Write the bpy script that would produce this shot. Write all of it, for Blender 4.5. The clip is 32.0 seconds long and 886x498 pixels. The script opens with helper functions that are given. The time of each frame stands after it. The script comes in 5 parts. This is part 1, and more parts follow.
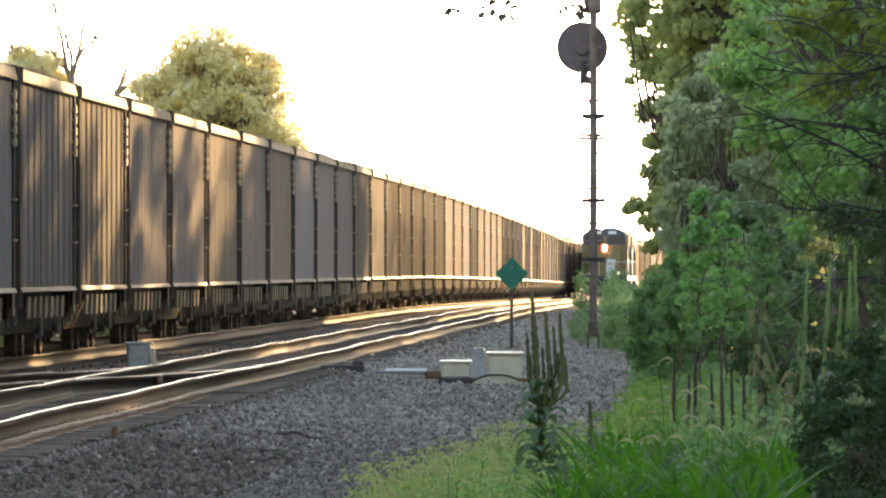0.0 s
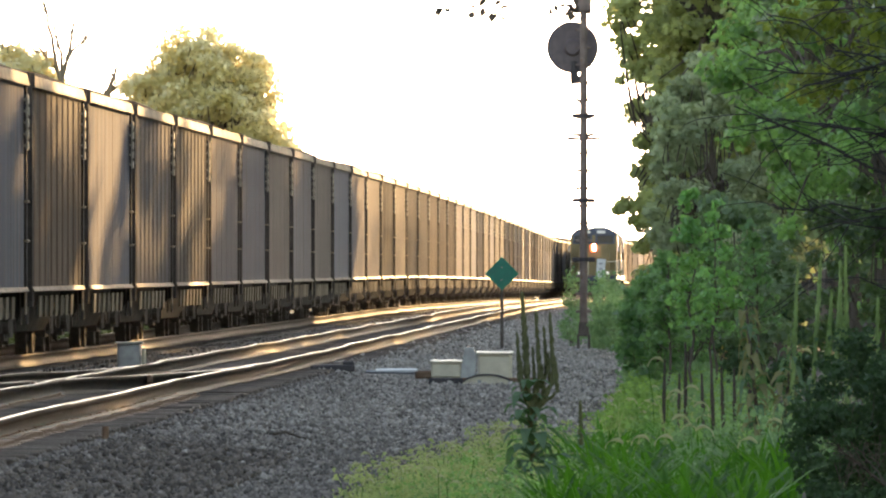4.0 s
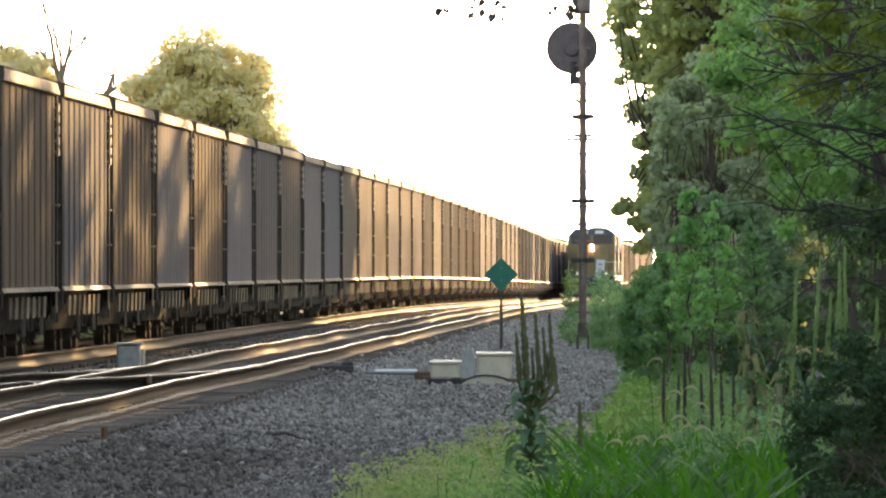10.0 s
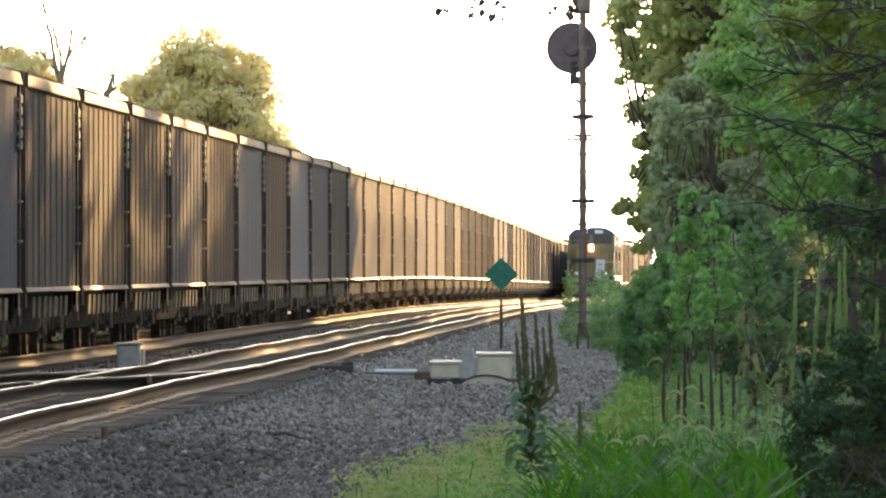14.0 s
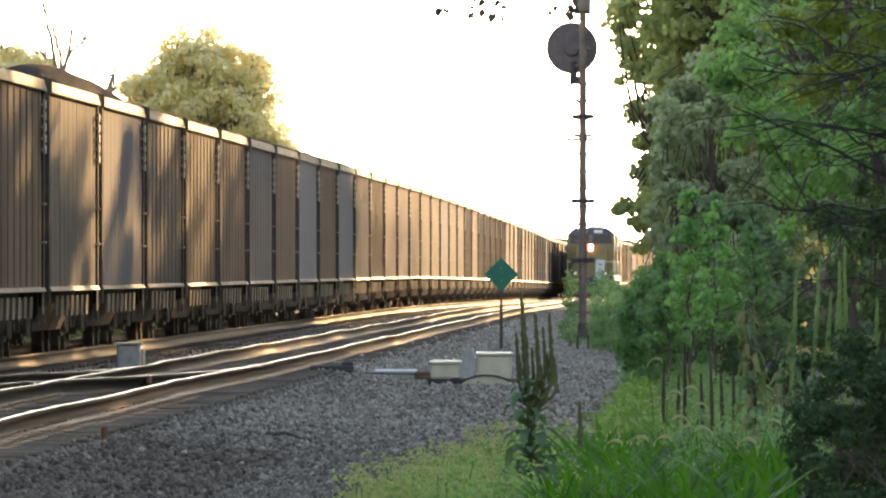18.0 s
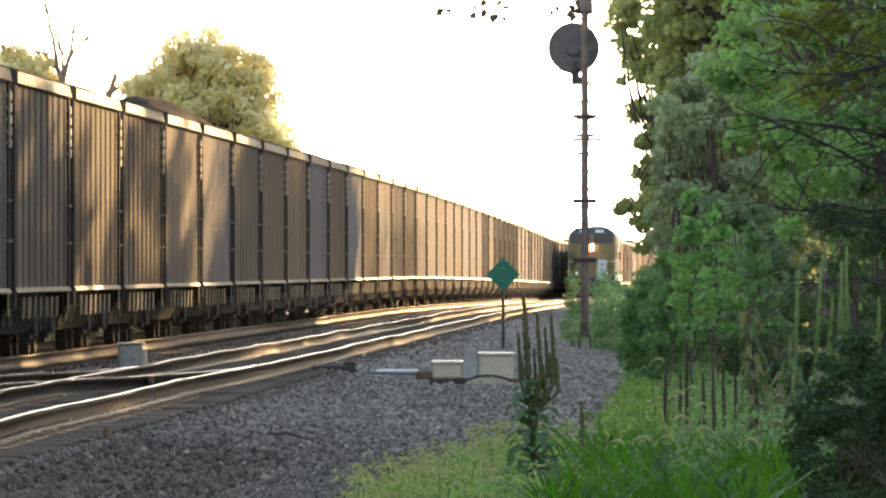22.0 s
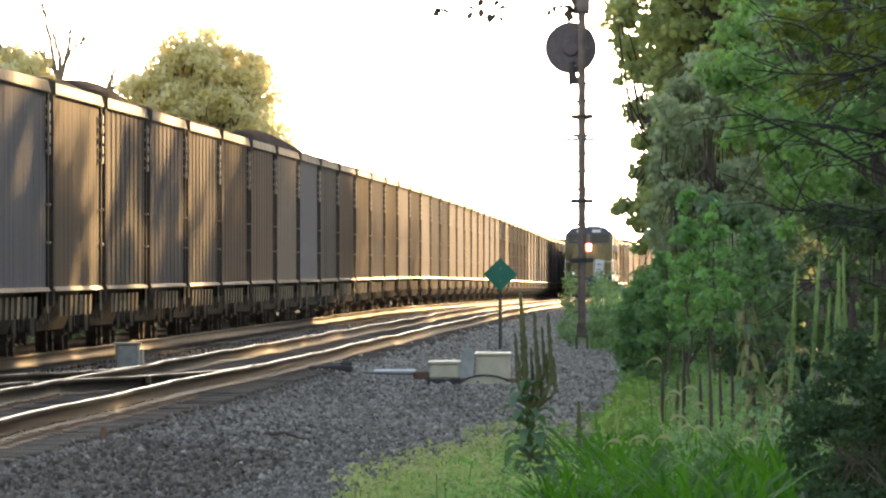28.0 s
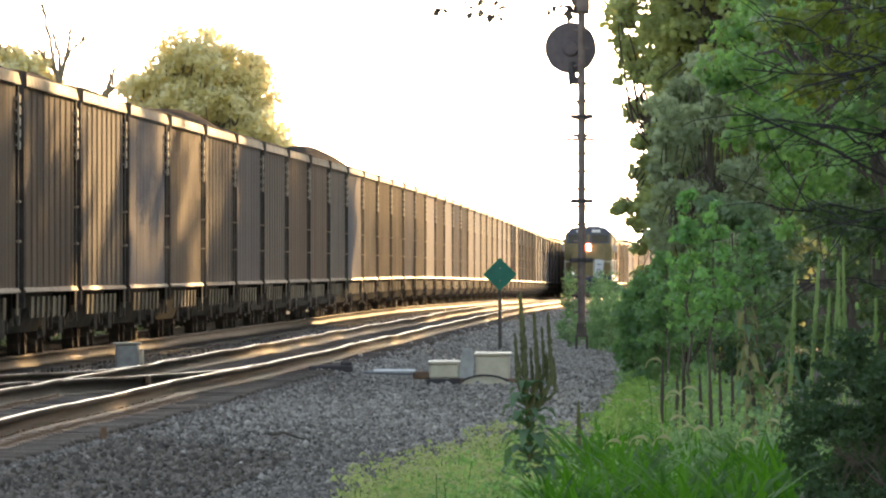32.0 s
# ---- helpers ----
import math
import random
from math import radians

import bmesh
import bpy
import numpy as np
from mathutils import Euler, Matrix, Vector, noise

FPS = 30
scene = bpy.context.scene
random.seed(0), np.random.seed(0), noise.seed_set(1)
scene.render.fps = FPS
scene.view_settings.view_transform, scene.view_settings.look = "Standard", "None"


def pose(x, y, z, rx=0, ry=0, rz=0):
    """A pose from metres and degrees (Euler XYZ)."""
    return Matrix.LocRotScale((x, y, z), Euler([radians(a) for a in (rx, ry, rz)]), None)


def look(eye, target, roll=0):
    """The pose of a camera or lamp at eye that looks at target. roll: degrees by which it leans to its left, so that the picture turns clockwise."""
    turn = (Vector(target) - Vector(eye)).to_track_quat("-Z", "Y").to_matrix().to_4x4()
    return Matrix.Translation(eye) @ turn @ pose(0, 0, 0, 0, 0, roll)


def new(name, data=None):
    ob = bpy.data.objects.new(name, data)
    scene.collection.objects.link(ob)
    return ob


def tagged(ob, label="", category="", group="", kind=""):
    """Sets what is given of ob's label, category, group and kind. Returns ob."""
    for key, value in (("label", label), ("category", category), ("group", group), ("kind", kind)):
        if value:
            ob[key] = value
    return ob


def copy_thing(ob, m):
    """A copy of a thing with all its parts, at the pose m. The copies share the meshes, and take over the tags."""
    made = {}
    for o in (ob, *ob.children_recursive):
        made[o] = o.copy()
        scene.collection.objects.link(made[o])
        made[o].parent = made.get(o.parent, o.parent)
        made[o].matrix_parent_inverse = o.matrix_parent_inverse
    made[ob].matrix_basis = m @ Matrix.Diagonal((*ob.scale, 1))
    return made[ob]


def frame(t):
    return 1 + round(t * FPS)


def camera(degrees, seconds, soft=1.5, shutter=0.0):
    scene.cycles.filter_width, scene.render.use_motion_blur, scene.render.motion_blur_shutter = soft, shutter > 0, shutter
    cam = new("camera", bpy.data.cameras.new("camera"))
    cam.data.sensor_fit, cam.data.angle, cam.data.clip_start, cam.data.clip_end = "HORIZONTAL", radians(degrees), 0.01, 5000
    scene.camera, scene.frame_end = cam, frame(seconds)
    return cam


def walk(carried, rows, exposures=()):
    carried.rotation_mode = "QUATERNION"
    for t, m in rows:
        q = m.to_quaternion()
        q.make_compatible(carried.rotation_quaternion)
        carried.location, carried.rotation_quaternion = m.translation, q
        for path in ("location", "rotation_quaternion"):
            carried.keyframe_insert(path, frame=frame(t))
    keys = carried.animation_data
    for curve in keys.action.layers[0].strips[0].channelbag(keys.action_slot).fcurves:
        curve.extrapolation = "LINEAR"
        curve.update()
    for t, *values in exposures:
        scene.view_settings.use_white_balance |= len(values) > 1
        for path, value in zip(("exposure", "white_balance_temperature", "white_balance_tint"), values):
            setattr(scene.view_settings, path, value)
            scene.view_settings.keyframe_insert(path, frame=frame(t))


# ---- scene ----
# camera: a long telephoto lens on a tripod beside the line, touched now and then
FOCAL = 23100.0
cam = camera(math.degrees(2 * math.atan(784 / FOCAL)), 32.0, soft=2.2)
EYE_Z = 1.27
PX = math.degrees(1 / FOCAL)


def aim(right, down):
    """The camera's pose, with the view nudged by so many thousandths of the lens's scale."""
    return pose(0, 0, EYE_Z, 90 + 33 * PX + down * PX, 0, 456 * PX + right * PX)


NUDGES = [(0, 18.5, -1), (0.5, 15.5, -1), (1, 9, -1), (1.5, 5, 0), (2, 6, 0), (3, 6, 0), (3.5, 3, 0), (5.5, 0, -7.5),
          (6, 0, -5), (6.5, -0.3, -4), (7, -3, -3), (7.5, -5, -2), (8, -3, -1), (8.5, 0, 0), (9, 0, 0), (14, 0, 0),
          (19, 0, 0), (19.5, -0.8, 0), (20, 0, 0), (20.5, 0, 0), (21, 1.6, 0), (21.5, 5, 0), (22, 3.4, 0),
          (22.5, 2, 0), (23, 1.8, 0), (23.5, 0.4, 0), (24.5, -0.8, 0), (25, -1.4, 0), (28, -1.8, 0), (30, -3, 0),
          (31, -2.4, 0), (32, -2.2, 0)]
walk(cam, [(t, aim(a, b)) for t, a, b in NUDGES], exposures=[(0, 2.2, 6200, 12), (2.5, 2.14, 6200, 12), (7, 2.12, 6200, 12), (24, 2.12, 6200, 12), (29, 2.06, 6200, 12), (32, 2.05, 6200, 12)])

# evening sun, low ahead and to the right of the line, in a hazy white sky
SUN_AZ, SUN_EL = 10.0, 6.0
world = bpy.data.worlds.new("evening_sky")
scene.world = world
world.use_nodes = True
wt = world.node_tree
sky = wt.nodes.new("ShaderNodeTexSky")
sky.sky_type, sky.sun_disc = "NISHITA", False
sky.sun_elevation, sky.sun_rotation = radians(SUN_EL), radians(SUN_AZ)
sky.air_density, sky.dust_density, sky.ozone_density = 1.0, 0.6, 1.0
haze = wt.nodes.new("ShaderNodeHueSaturation")
haze.inputs["Saturation"].default_value = 0.6
wt.links.new(sky.outputs[0], haze.inputs["Color"])
wt.links.new(haze.outputs[0], wt.nodes["Background"].inputs[0])
wt.nodes["Background"].inputs[1].default_value = 0.15
sun_way = Vector((math.sin(radians(SUN_AZ)) * math.cos(radians(SUN_EL)),
                  math.cos(radians(SUN_AZ)) * math.cos(radians(SUN_EL)), math.sin(radians(SUN_EL))))
lamp = bpy.data.lights.new("sun", "SUN")
lamp.energy, lamp.angle, lamp.color = 1.75, radians(0.55), (1.0, 0.60, 0.24)
new("sun", lamp).matrix_world = look(sun_way * 200, (0, 0, 0))


# ---- materials ----
def material(name, base, second, rough=0.7, metal=0.0, scale=8.0, bump=0.2, fine=80.0, spread=0.0, rust=None,
             rust_at=0.6, streak=1.0, bump_size=0.02, sheen=0.5):
    """A worn surface: two colours mixed by coarse and fine noise, relief, and change from piece to piece."""
    m = bpy.data.materials.new(name)
    m.use_nodes = True
    n, l = m.node_tree.nodes, m.node_tree.links
    bsdf = n["Principled BSDF"]
    tc, mp = n.new("ShaderNodeTexCoord"), n.new("ShaderNodeMapping")
    mp.inputs["Scale"].default_value = (1, 1, streak)
    l.new(tc.outputs["Object"], mp.inputs[0])
    big, small = n.new("ShaderNodeTexNoise"), n.new("ShaderNodeTexNoise")
    big.inputs["Scale"].default_value, big.inputs["Detail"].default_value = scale, 6
    small.inputs["Scale"].default_value, small.inputs["Detail"].default_value = fine, 4
    l.new(mp.outputs[0], big.inputs["Vector"]), l.new(tc.outputs["Object"], small.inputs["Vector"])
    mix = n.new("ShaderNodeMix")
    mix.data_type = "RGBA"
    mix.inputs[6].default_value, mix.inputs[7].default_value = (*base, 1), (*second, 1)
    ramp = n.new("ShaderNodeValToRGB")
    ramp.color_ramp.elements[0].position, ramp.color_ramp.elements[1].position = 0.35, 0.68
    l.new(big.outputs["Fac"], ramp.inputs[0]), l.new(ramp.outputs[0], mix.inputs[0])
    out = mix.outputs[2]
    if rust:
        patch = n.new("ShaderNodeTexNoise")
        patch.inputs["Scale"].default_value, patch.inputs["Detail"].default_value = scale * 2.3, 8
        l.new(mp.outputs[0], patch.inputs["Vector"])
        cut = n.new("ShaderNodeValToRGB")
        cut.color_ramp.elements[0].position, cut.color_ramp.elements[1].position = rust_at, rust_at + 0.12
        l.new(patch.outputs["Fac"], cut.inputs[0])
        mr = n.new("ShaderNodeMix")
        mr.data_type = "RGBA"
        mr.inputs[7].default_value = (*rust, 1)
        l.new(cut.outputs[0], mr.inputs[0]), l.new(out, mr.inputs[6])
        out = mr.outputs[2]
    hsv = n.new("ShaderNodeHueSaturation")
    val = n.new("ShaderNodeMath")
    val.operation = "MULTIPLY_ADD"
    val.inputs[1].default_value, val.inputs[2].default_value = 0.5, 0.75
    l.new(small.outputs["Fac"], val.inputs[0])
    if spread:
        geo, info, add = n.new("ShaderNodeNewGeometry"), n.new("ShaderNodeObjectInfo"), n.new("ShaderNodeMath")
        add.operation = "ADD"
        l.new(geo.outputs["Random Per Island"], add.inputs[0]), l.new(info.outputs["Random"], add.inputs[1])
        fr, mul, plus = n.new("ShaderNodeMath"), n.new("ShaderNodeMath"), n.new("ShaderNodeMath")
        fr.operation, mul.operation, plus.operation = "FRACT", "MULTIPLY_ADD", "MULTIPLY"
        mul.inputs[1].default_value, mul.inputs[2].default_value = 2 * spread, 1 - spread
        l.new(add.outputs[0], fr.inputs[0]), l.new(fr.outputs[0], mul.inputs[0])
        l.new(val.outputs[0], plus.inputs[0]), l.new(mul.outputs[0], plus.inputs[1])
        l.new(plus.outputs[0], hsv.inputs["Value"])
    else:
        l.new(val.outputs[0], hsv.inputs["Value"])
    l.new(out, hsv.inputs["Color"]), l.new(hsv.outputs[0], bsdf.inputs["Base Color"])
    bsdf.inputs["Metallic"].default_value, bsdf.inputs["Specular IOR Level"].default_value = metal, sheen
    rr = n.new("ShaderNodeMapRange")
    rr.inputs["To Min"].default_value, rr.inputs["To Max"].default_value = rough - 0.1, min(1.0, rough + 0.1)
    l.new(big.outputs["Fac"], rr.inputs[0]), l.new(rr.outputs[0], bsdf.inputs["Roughness"])
    if bump:
        b = n.new("ShaderNodeBump")
        b.inputs["Strength"].default_value, b.inputs["Distance"].default_value = bump, bump_size
        l.new(small.outputs["Fac"], b.inputs["Height"]), l.new(b.outputs[0], bsdf.inputs["Normal"])
    return m


def leaf_material(name, dark, light, through_colour, share=0.45, rough=0.45, each=0.5, spec=0.5):
    m = bpy.data.materials.new(name)
    m.use_nodes = True
    n, l = m.node_tree.nodes, m.node_tree.links
    bsdf, out = n["Principled BSDF"], n["Material Output"]
    geo, mix = n.new("ShaderNodeNewGeometry"), n.new("ShaderNodeMix")
    mix.data_type = "RGBA"
    mix.inputs[6].default_value, mix.inputs[7].default_value = (*dark, 1), (*light, 1)
    tc, no, add = n.new("ShaderNodeTexCoord"), n.new("ShaderNodeTexNoise"), n.new("ShaderNodeMath")
    no.inputs["Scale"].default_value = 1.3
    l.new(tc.outputs["Object"], no.inputs["Vector"])
    add.operation = "MULTIPLY_ADD"
    add.inputs[1].default_value = each
    half = n.new("ShaderNodeMath")
    half.operation = "MULTIPLY_ADD"
    half.inputs[1].default_value, half.inputs[2].default_value = 3.6, -1.35 - each / 2
    l.new(no.outputs["Fac"], half.inputs[0])
    l.new(geo.outputs["Random Per Island"], add.inputs[0]), l.new(half.outputs[0], add.inputs[2])
    l.new(add.outputs[0], mix.inputs[0]), l.new(mix.outputs[2], bsdf.inputs["Base Color"])
    bsdf.inputs["Roughness"].default_value, bsdf.inputs["Specular IOR Level"].default_value = rough, spec
    tr, sh = n.new("ShaderNodeBsdfTranslucent"), n.new("ShaderNodeMixShader")
    tr.inputs["Color"].default_value = (*through_colour, 1)
    sh.inputs[0].default_value = share
    l.new(bsdf.outputs[0], sh.inputs[1]), l.new(tr.outputs[0], sh.inputs[2]), l.new(sh.outputs[0], out.inputs[0])
    return m


def glow(name, colour, power):
    m = bpy.data.materials.new(name)
    m.use_nodes = True
    b = m.node_tree.nodes["Principled BSDF"]
    b.inputs["Emission Color"].default_value, b.inputs["Emission Strength"].default_value = (*colour, 1), power
    b.inputs["Base Color"].default_value = (*colour, 1)
    return m


M_EARTH = material("earth", (0.075, 0.058, 0.042), (0.05, 0.048, 0.028), 0.95, scale=0.7, bump=0.6, fine=30)
M_BALLAST = material("ballast_bed", (0.06, 0.05, 0.043), (0.035, 0.03, 0.026), 0.95, scale=2.0, bump=0.8, fine=22)
M_STONE = material("limestone_ballast", (0.265, 0.233, 0.206), (0.135, 0.116, 0.103), 0.9, scale=9, bump=0.4, fine=60, spread=0.6)
M_STONE_PALE = material("pale_limestone_ballast", (0.414, 0.375, 0.335), (0.266, 0.237, 0.209), 0.9, scale=9, bump=0.4, fine=60, spread=0.35)
M_STONE_DIRTY = material("oily_ballast", (0.178, 0.148, 0.126), (0.0983, 0.0814, 0.0684), 0.9, scale=9, bump=0.4, fine=60, spread=0.6)
M_TIE = material("creosoted_timber", (0.07, 0.05, 0.038), (0.13, 0.105, 0.085), 0.85, scale=4, bump=0.6, fine=60, spread=0.3)
M_HEAD = material("polished_rail_steel", (0.42, 0.39, 0.36), (0.32, 0.29, 0.26), 0.28, 1.0, scale=3, bump=0.05, fine=40)
M_WEB = material("rusted_rail_steel", (0.031, 0.0268, 0.0242), (0.0692, 0.0554, 0.0432), 0.5, 0.0, scale=5, bump=0.3, fine=90, spread=0.1, sheen=0.01)
M_PLATE = material("rusted_plate", (0.16, 0.09, 0.055), (0.24, 0.16, 0.1), 0.6, 0.3, scale=12, bump=0.3)
# Upright streaks on the car sides: weathering, and bands of sun put in colour.
M_ALU = material("grey_aluminium", (0.152, 0.155, 0.179), (0.11, 0.112, 0.123), 0.8, 0.0, scale=2.4, bump=0.08, fine=25, spread=0.12, streak=0.05,
                 rust=(0.145, 0.115, 0.085), rust_at=0.56, sheen=0.015)
M_ALU_DUSTY = material("dusty_aluminium", (0.171, 0.145, 0.122), (0.102, 0.0882, 0.0803), 0.8, 0.0, scale=2.4, bump=0.08, fine=25, spread=0.12, streak=0.05,
                       rust=(0.055, 0.046, 0.040), rust_at=0.54, sheen=0.015)
M_BROWN = material("weathered_brown_steel", (0.175, 0.129, 0.0926), (0.0929, 0.0734, 0.0626), 0.8, 0.0, scale=2.4, bump=0.1, fine=30, spread=0.15, streak=0.05,
                   rust=(0.140, 0.090, 0.058), rust_at=0.55, sheen=0.015)
M_DARK = material("sooty_grey_steel", (0.171, 0.157, 0.155), (0.103, 0.0979, 0.103), 0.8, 0.0, scale=2.4, bump=0.1, fine=30, spread=0.15, streak=0.05,
                  rust=(0.115, 0.082, 0.060), rust_at=0.56, sheen=0.015)
M_CHORD = material("pale_aluminium_chord", (0.235, 0.19, 0.135), (0.15, 0.122, 0.09), 0.65, 0.0, scale=1.5, bump=0.08, fine=30, spread=0.1, streak=0.4, sheen=0.03)
# Tub, truck and wheel blacks lifted: a veil of haze in the colour.
M_TUB = material("lifted_tub_black", (0.0862, 0.0776, 0.069), (0.0518, 0.0475, 0.0431), 0.9, scale=5, bump=0.2, sheen=0.02)
# Rungs paler than the car bodies.
M_RUNG = material("pale_rung_steel", (0.33, 0.285, 0.225), (0.24, 0.206, 0.165), 0.6, 0.0, scale=6, bump=0.1, sheen=0.1)
M_TRUCK = material("grimy_cast_iron", (0.107, 0.0918, 0.0817), (0.169, 0.143, 0.122), 0.8, 0.0, scale=6, bump=0.4, fine=50, sheen=0.02)
M_SILL = material("dusty_side_sill", (0.111, 0.0943, 0.0715), (0.065, 0.0553, 0.0429), 0.6, 0.0, scale=2, bump=0.08, spread=0.2, streak=0.4, sheen=0.03)
M_PANEL = material("dusty_dark_underframe", (0.225, 0.188, 0.136), (0.122, 0.101, 0.075), 0.8, 0.0, scale=4, bump=0.1, spread=0.3, streak=0.3, sheen=0.02)
# Dark post colour that stands for the shade in the gaps between cars.
M_GAP_SHADE = material("gap_shaded_steel", (0.069, 0.0575, 0.0494), (0.0437, 0.0368, 0.0322), 0.85, 0.0, scale=4, bump=0.1, sheen=0.03)
M_WHEEL = material("wheel_steel", (0.0784, 0.0666, 0.0588), (0.118, 0.098, 0.0823), 0.75, 0.0, scale=7, bump=0.2, sheen=0.02)
M_COAL = material("coal", (0.025, 0.024, 0.026), (0.012, 0.012, 0.013), 0.95, scale=5, bump=1.0, fine=18, bump_size=0.06, sheen=0.05)
M_MAST = material("dull_aluminium_paint", (0.24, 0.185, 0.165), (0.15, 0.112, 0.1), 0.55, 0.3, scale=5, bump=0.2, rust=(0.17, 0.09, 0.05), rust_at=0.6)
M_BLACK = material("black_paint", (0.04, 0.034, 0.038), (0.06, 0.05, 0.052), 0.6, scale=8, bump=0.2)
# Black target paint raised to grey, with haze put into the colour.
M_DISC = material("haze_lightened_target_paint", (0.115, 0.092, 0.098), (0.16, 0.128, 0.13), 0.7, scale=8, bump=0.2)
M_GREEN = material("green_enamel", (0.0, 0.19, 0.12), (0.0, 0.15, 0.10), 0.4, scale=6, bump=0.04)
M_STEEL = material("galvanised_steel", (0.36, 0.37, 0.38), (0.27, 0.27, 0.28), 0.45, 0.6, scale=9, bump=0.1)
M_SILVER = material("silver_machine_paint", (0.55, 0.53, 0.47), (0.42, 0.39, 0.33), 0.45, 0.25, scale=6, bump=0.15, rust=(0.25, 0.17, 0.1), rust_at=0.66)
M_CREAM = material("cream_painted_steel", (0.66, 0.6, 0.46), (0.56, 0.5, 0.38), 0.5, 0.0, scale=7, bump=0.1, rust=(0.3, 0.2, 0.12), rust_at=0.68)
M_WHITE = material("white_sign_paint", (0.78, 0.78, 0.76), (0.66, 0.66, 0.64), 0.5, scale=7, bump=0.05)
M_BARK = material("bark", (0.075, 0.06, 0.048), (0.13, 0.105, 0.08), 0.9, scale=5, bump=0.9, fine=35, streak=0.3)
M_STALK = material("dry_brown_stalk", (0.052, 0.041, 0.033), (0.09, 0.072, 0.055), 0.9, scale=9, bump=0.6, fine=60, spread=0.2)
# The bark again, in a darker tone.
M_BARK_DARK = material("dark_bark", (0.022, 0.019, 0.017), (0.04, 0.034, 0.03), 0.9, scale=5, bump=0.9, fine=35, streak=0.3)
# Deadwood lightened: the glare of the sky behind is put into its colour.
M_DEADWOOD = material("glare_lightened_deadwood", (0.27, 0.22, 0.15), (0.19, 0.155, 0.11), 0.9, scale=5, bump=0.5, streak=0.3)
M_LOCO_BLUE = material("dark_blue_loco_paint", (0.03, 0.045, 0.085), (0.045, 0.055, 0.085), 0.4, 0.1, scale=2, bump=0.05)
M_LOCO_YELLOW = material("dusty_yellow_loco_paint", (0.221, 0.162, 0.0595), (0.17, 0.128, 0.051), 0.5, 0.0, scale=2, bump=0.05)
M_GLASS = material("dark_window_glass", (0.02, 0.025, 0.03), (0.03, 0.035, 0.04), 0.12, 0.0, scale=2, bump=0.0)
M_LAMP = glow("headlight_lit", (1.0, 0.93, 0.8), 14)
M_DIM = glow("ditch_light_lit", (1.0, 0.9, 0.75), 0.12)
# Red emission that imitates glare round the headlight; no red lamp.
M_GLARE = glow("red_glare_glow", (1.0, 0.10, 0.03), 4)
# Two darker copies of the leaf: the wood's shade is put into their colour.
L_DARK = leaf_material("shade_tinted_leaf", (0.054, 0.096, 0.054), (0.24, 0.324, 0.168), (0.276, 0.414, 0.138), 0.4)
L_DEEP = leaf_material("deep_shade_tinted_leaf", (0.025, 0.05, 0.024), (0.13, 0.19, 0.085), (0.17, 0.27, 0.07), 0.4)
L_BUSH = leaf_material("box_elder_leaf", (0.0774, 0.18, 0.0765), (0.249, 0.46, 0.153), (0.344, 0.66, 0.143))
L_GRASS = leaf_material("meadow_grass", (0.0102, 0.0357, 0.00595), (0.0808, 0.2, 0.017), (0.119, 0.357, 0.017), 0.4, 0.5, each=1.3, spec=0.2)
L_DOCK = leaf_material("curled_dock_leaf", (0.135, 0.135, 0.0607), (0.365, 0.338, 0.176), (0.27, 0.297, 0.0945), 0.35, 0.7)
# Near-black and yellow leaves mixed: shade and sun flecks painted as colour.
L_DAPPLE = leaf_material("sun_fleck_tinted_leaf", (0.0192, 0.0384, 0.0192), (0.221, 0.286, 0.0585), (0.408, 0.504, 0.06), 0.4)
L_EDGE = leaf_material("wood_edge_leaf", (0.0473, 0.105, 0.0393), (0.312, 0.495, 0.168), (0.397, 0.682, 0.146), 0.42)
L_OLIVE = leaf_material("olive_evening_leaf", (0.164, 0.206, 0.0987), (0.506, 0.554, 0.238), (0.668, 0.714, 0.228), 0.45)
# Greyed and paled leaf: haze over the trees is put into the colour.
L_GREY = leaf_material("haze_greyed_leaf", (0.183, 0.22, 0.134), (0.512, 0.555, 0.348), (0.512, 0.61, 0.293), 0.4, 0.6, spec=0.3)
L_MID = leaf_material("blue_green_bush_leaf", (0.0473, 0.105, 0.0459), (0.202, 0.355, 0.128), (0.249, 0.47, 0.122), 0.42)
L_WEED = leaf_material("tangled_weed", (0.108, 0.186, 0.0882), (0.292, 0.432, 0.189), (0.324, 0.528, 0.189), 0.4, 0.6, spec=0.25)
L_SEED = leaf_material("seeding_grass", (0.253, 0.316, 0.115), (0.425, 0.477, 0.213), (0.529, 0.609, 0.207), 0.5, 0.7)
L_LIME = leaf_material("yellow_green_weed", (0.0671, 0.137, 0.0331), (0.269, 0.414, 0.103), (0.325, 0.54, 0.101), 0.5, 0.6)
# Pale bristles raised further: their rim light is put into the colour.
L_FOX = leaf_material("bristle_with_rim_light", (0.42, 0.44, 0.26), (0.58, 0.58, 0.36), (0.6, 0.6, 0.35), 0.6, 0.8)
L_MULLEIN = leaf_material("mullein_leaf", (0.085, 0.145, 0.0871), (0.206, 0.29, 0.174), (0.146, 0.29, 0.0726), 0.35, 0.7)
L_SPIKE = leaf_material("mullein_spike", (0.12, 0.125, 0.055), (0.20, 0.20, 0.085), (0.12, 0.15, 0.04), 0.3, 0.8)
L_SPIKE_PALE = leaf_material("pale_mullein_spike", (0.175, 0.264, 0.0979), (0.372, 0.468, 0.184), (0.392, 0.528, 0.171), 0.4, 0.8)
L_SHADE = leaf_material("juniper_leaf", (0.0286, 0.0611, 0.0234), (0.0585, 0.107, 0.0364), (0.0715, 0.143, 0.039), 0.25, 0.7)
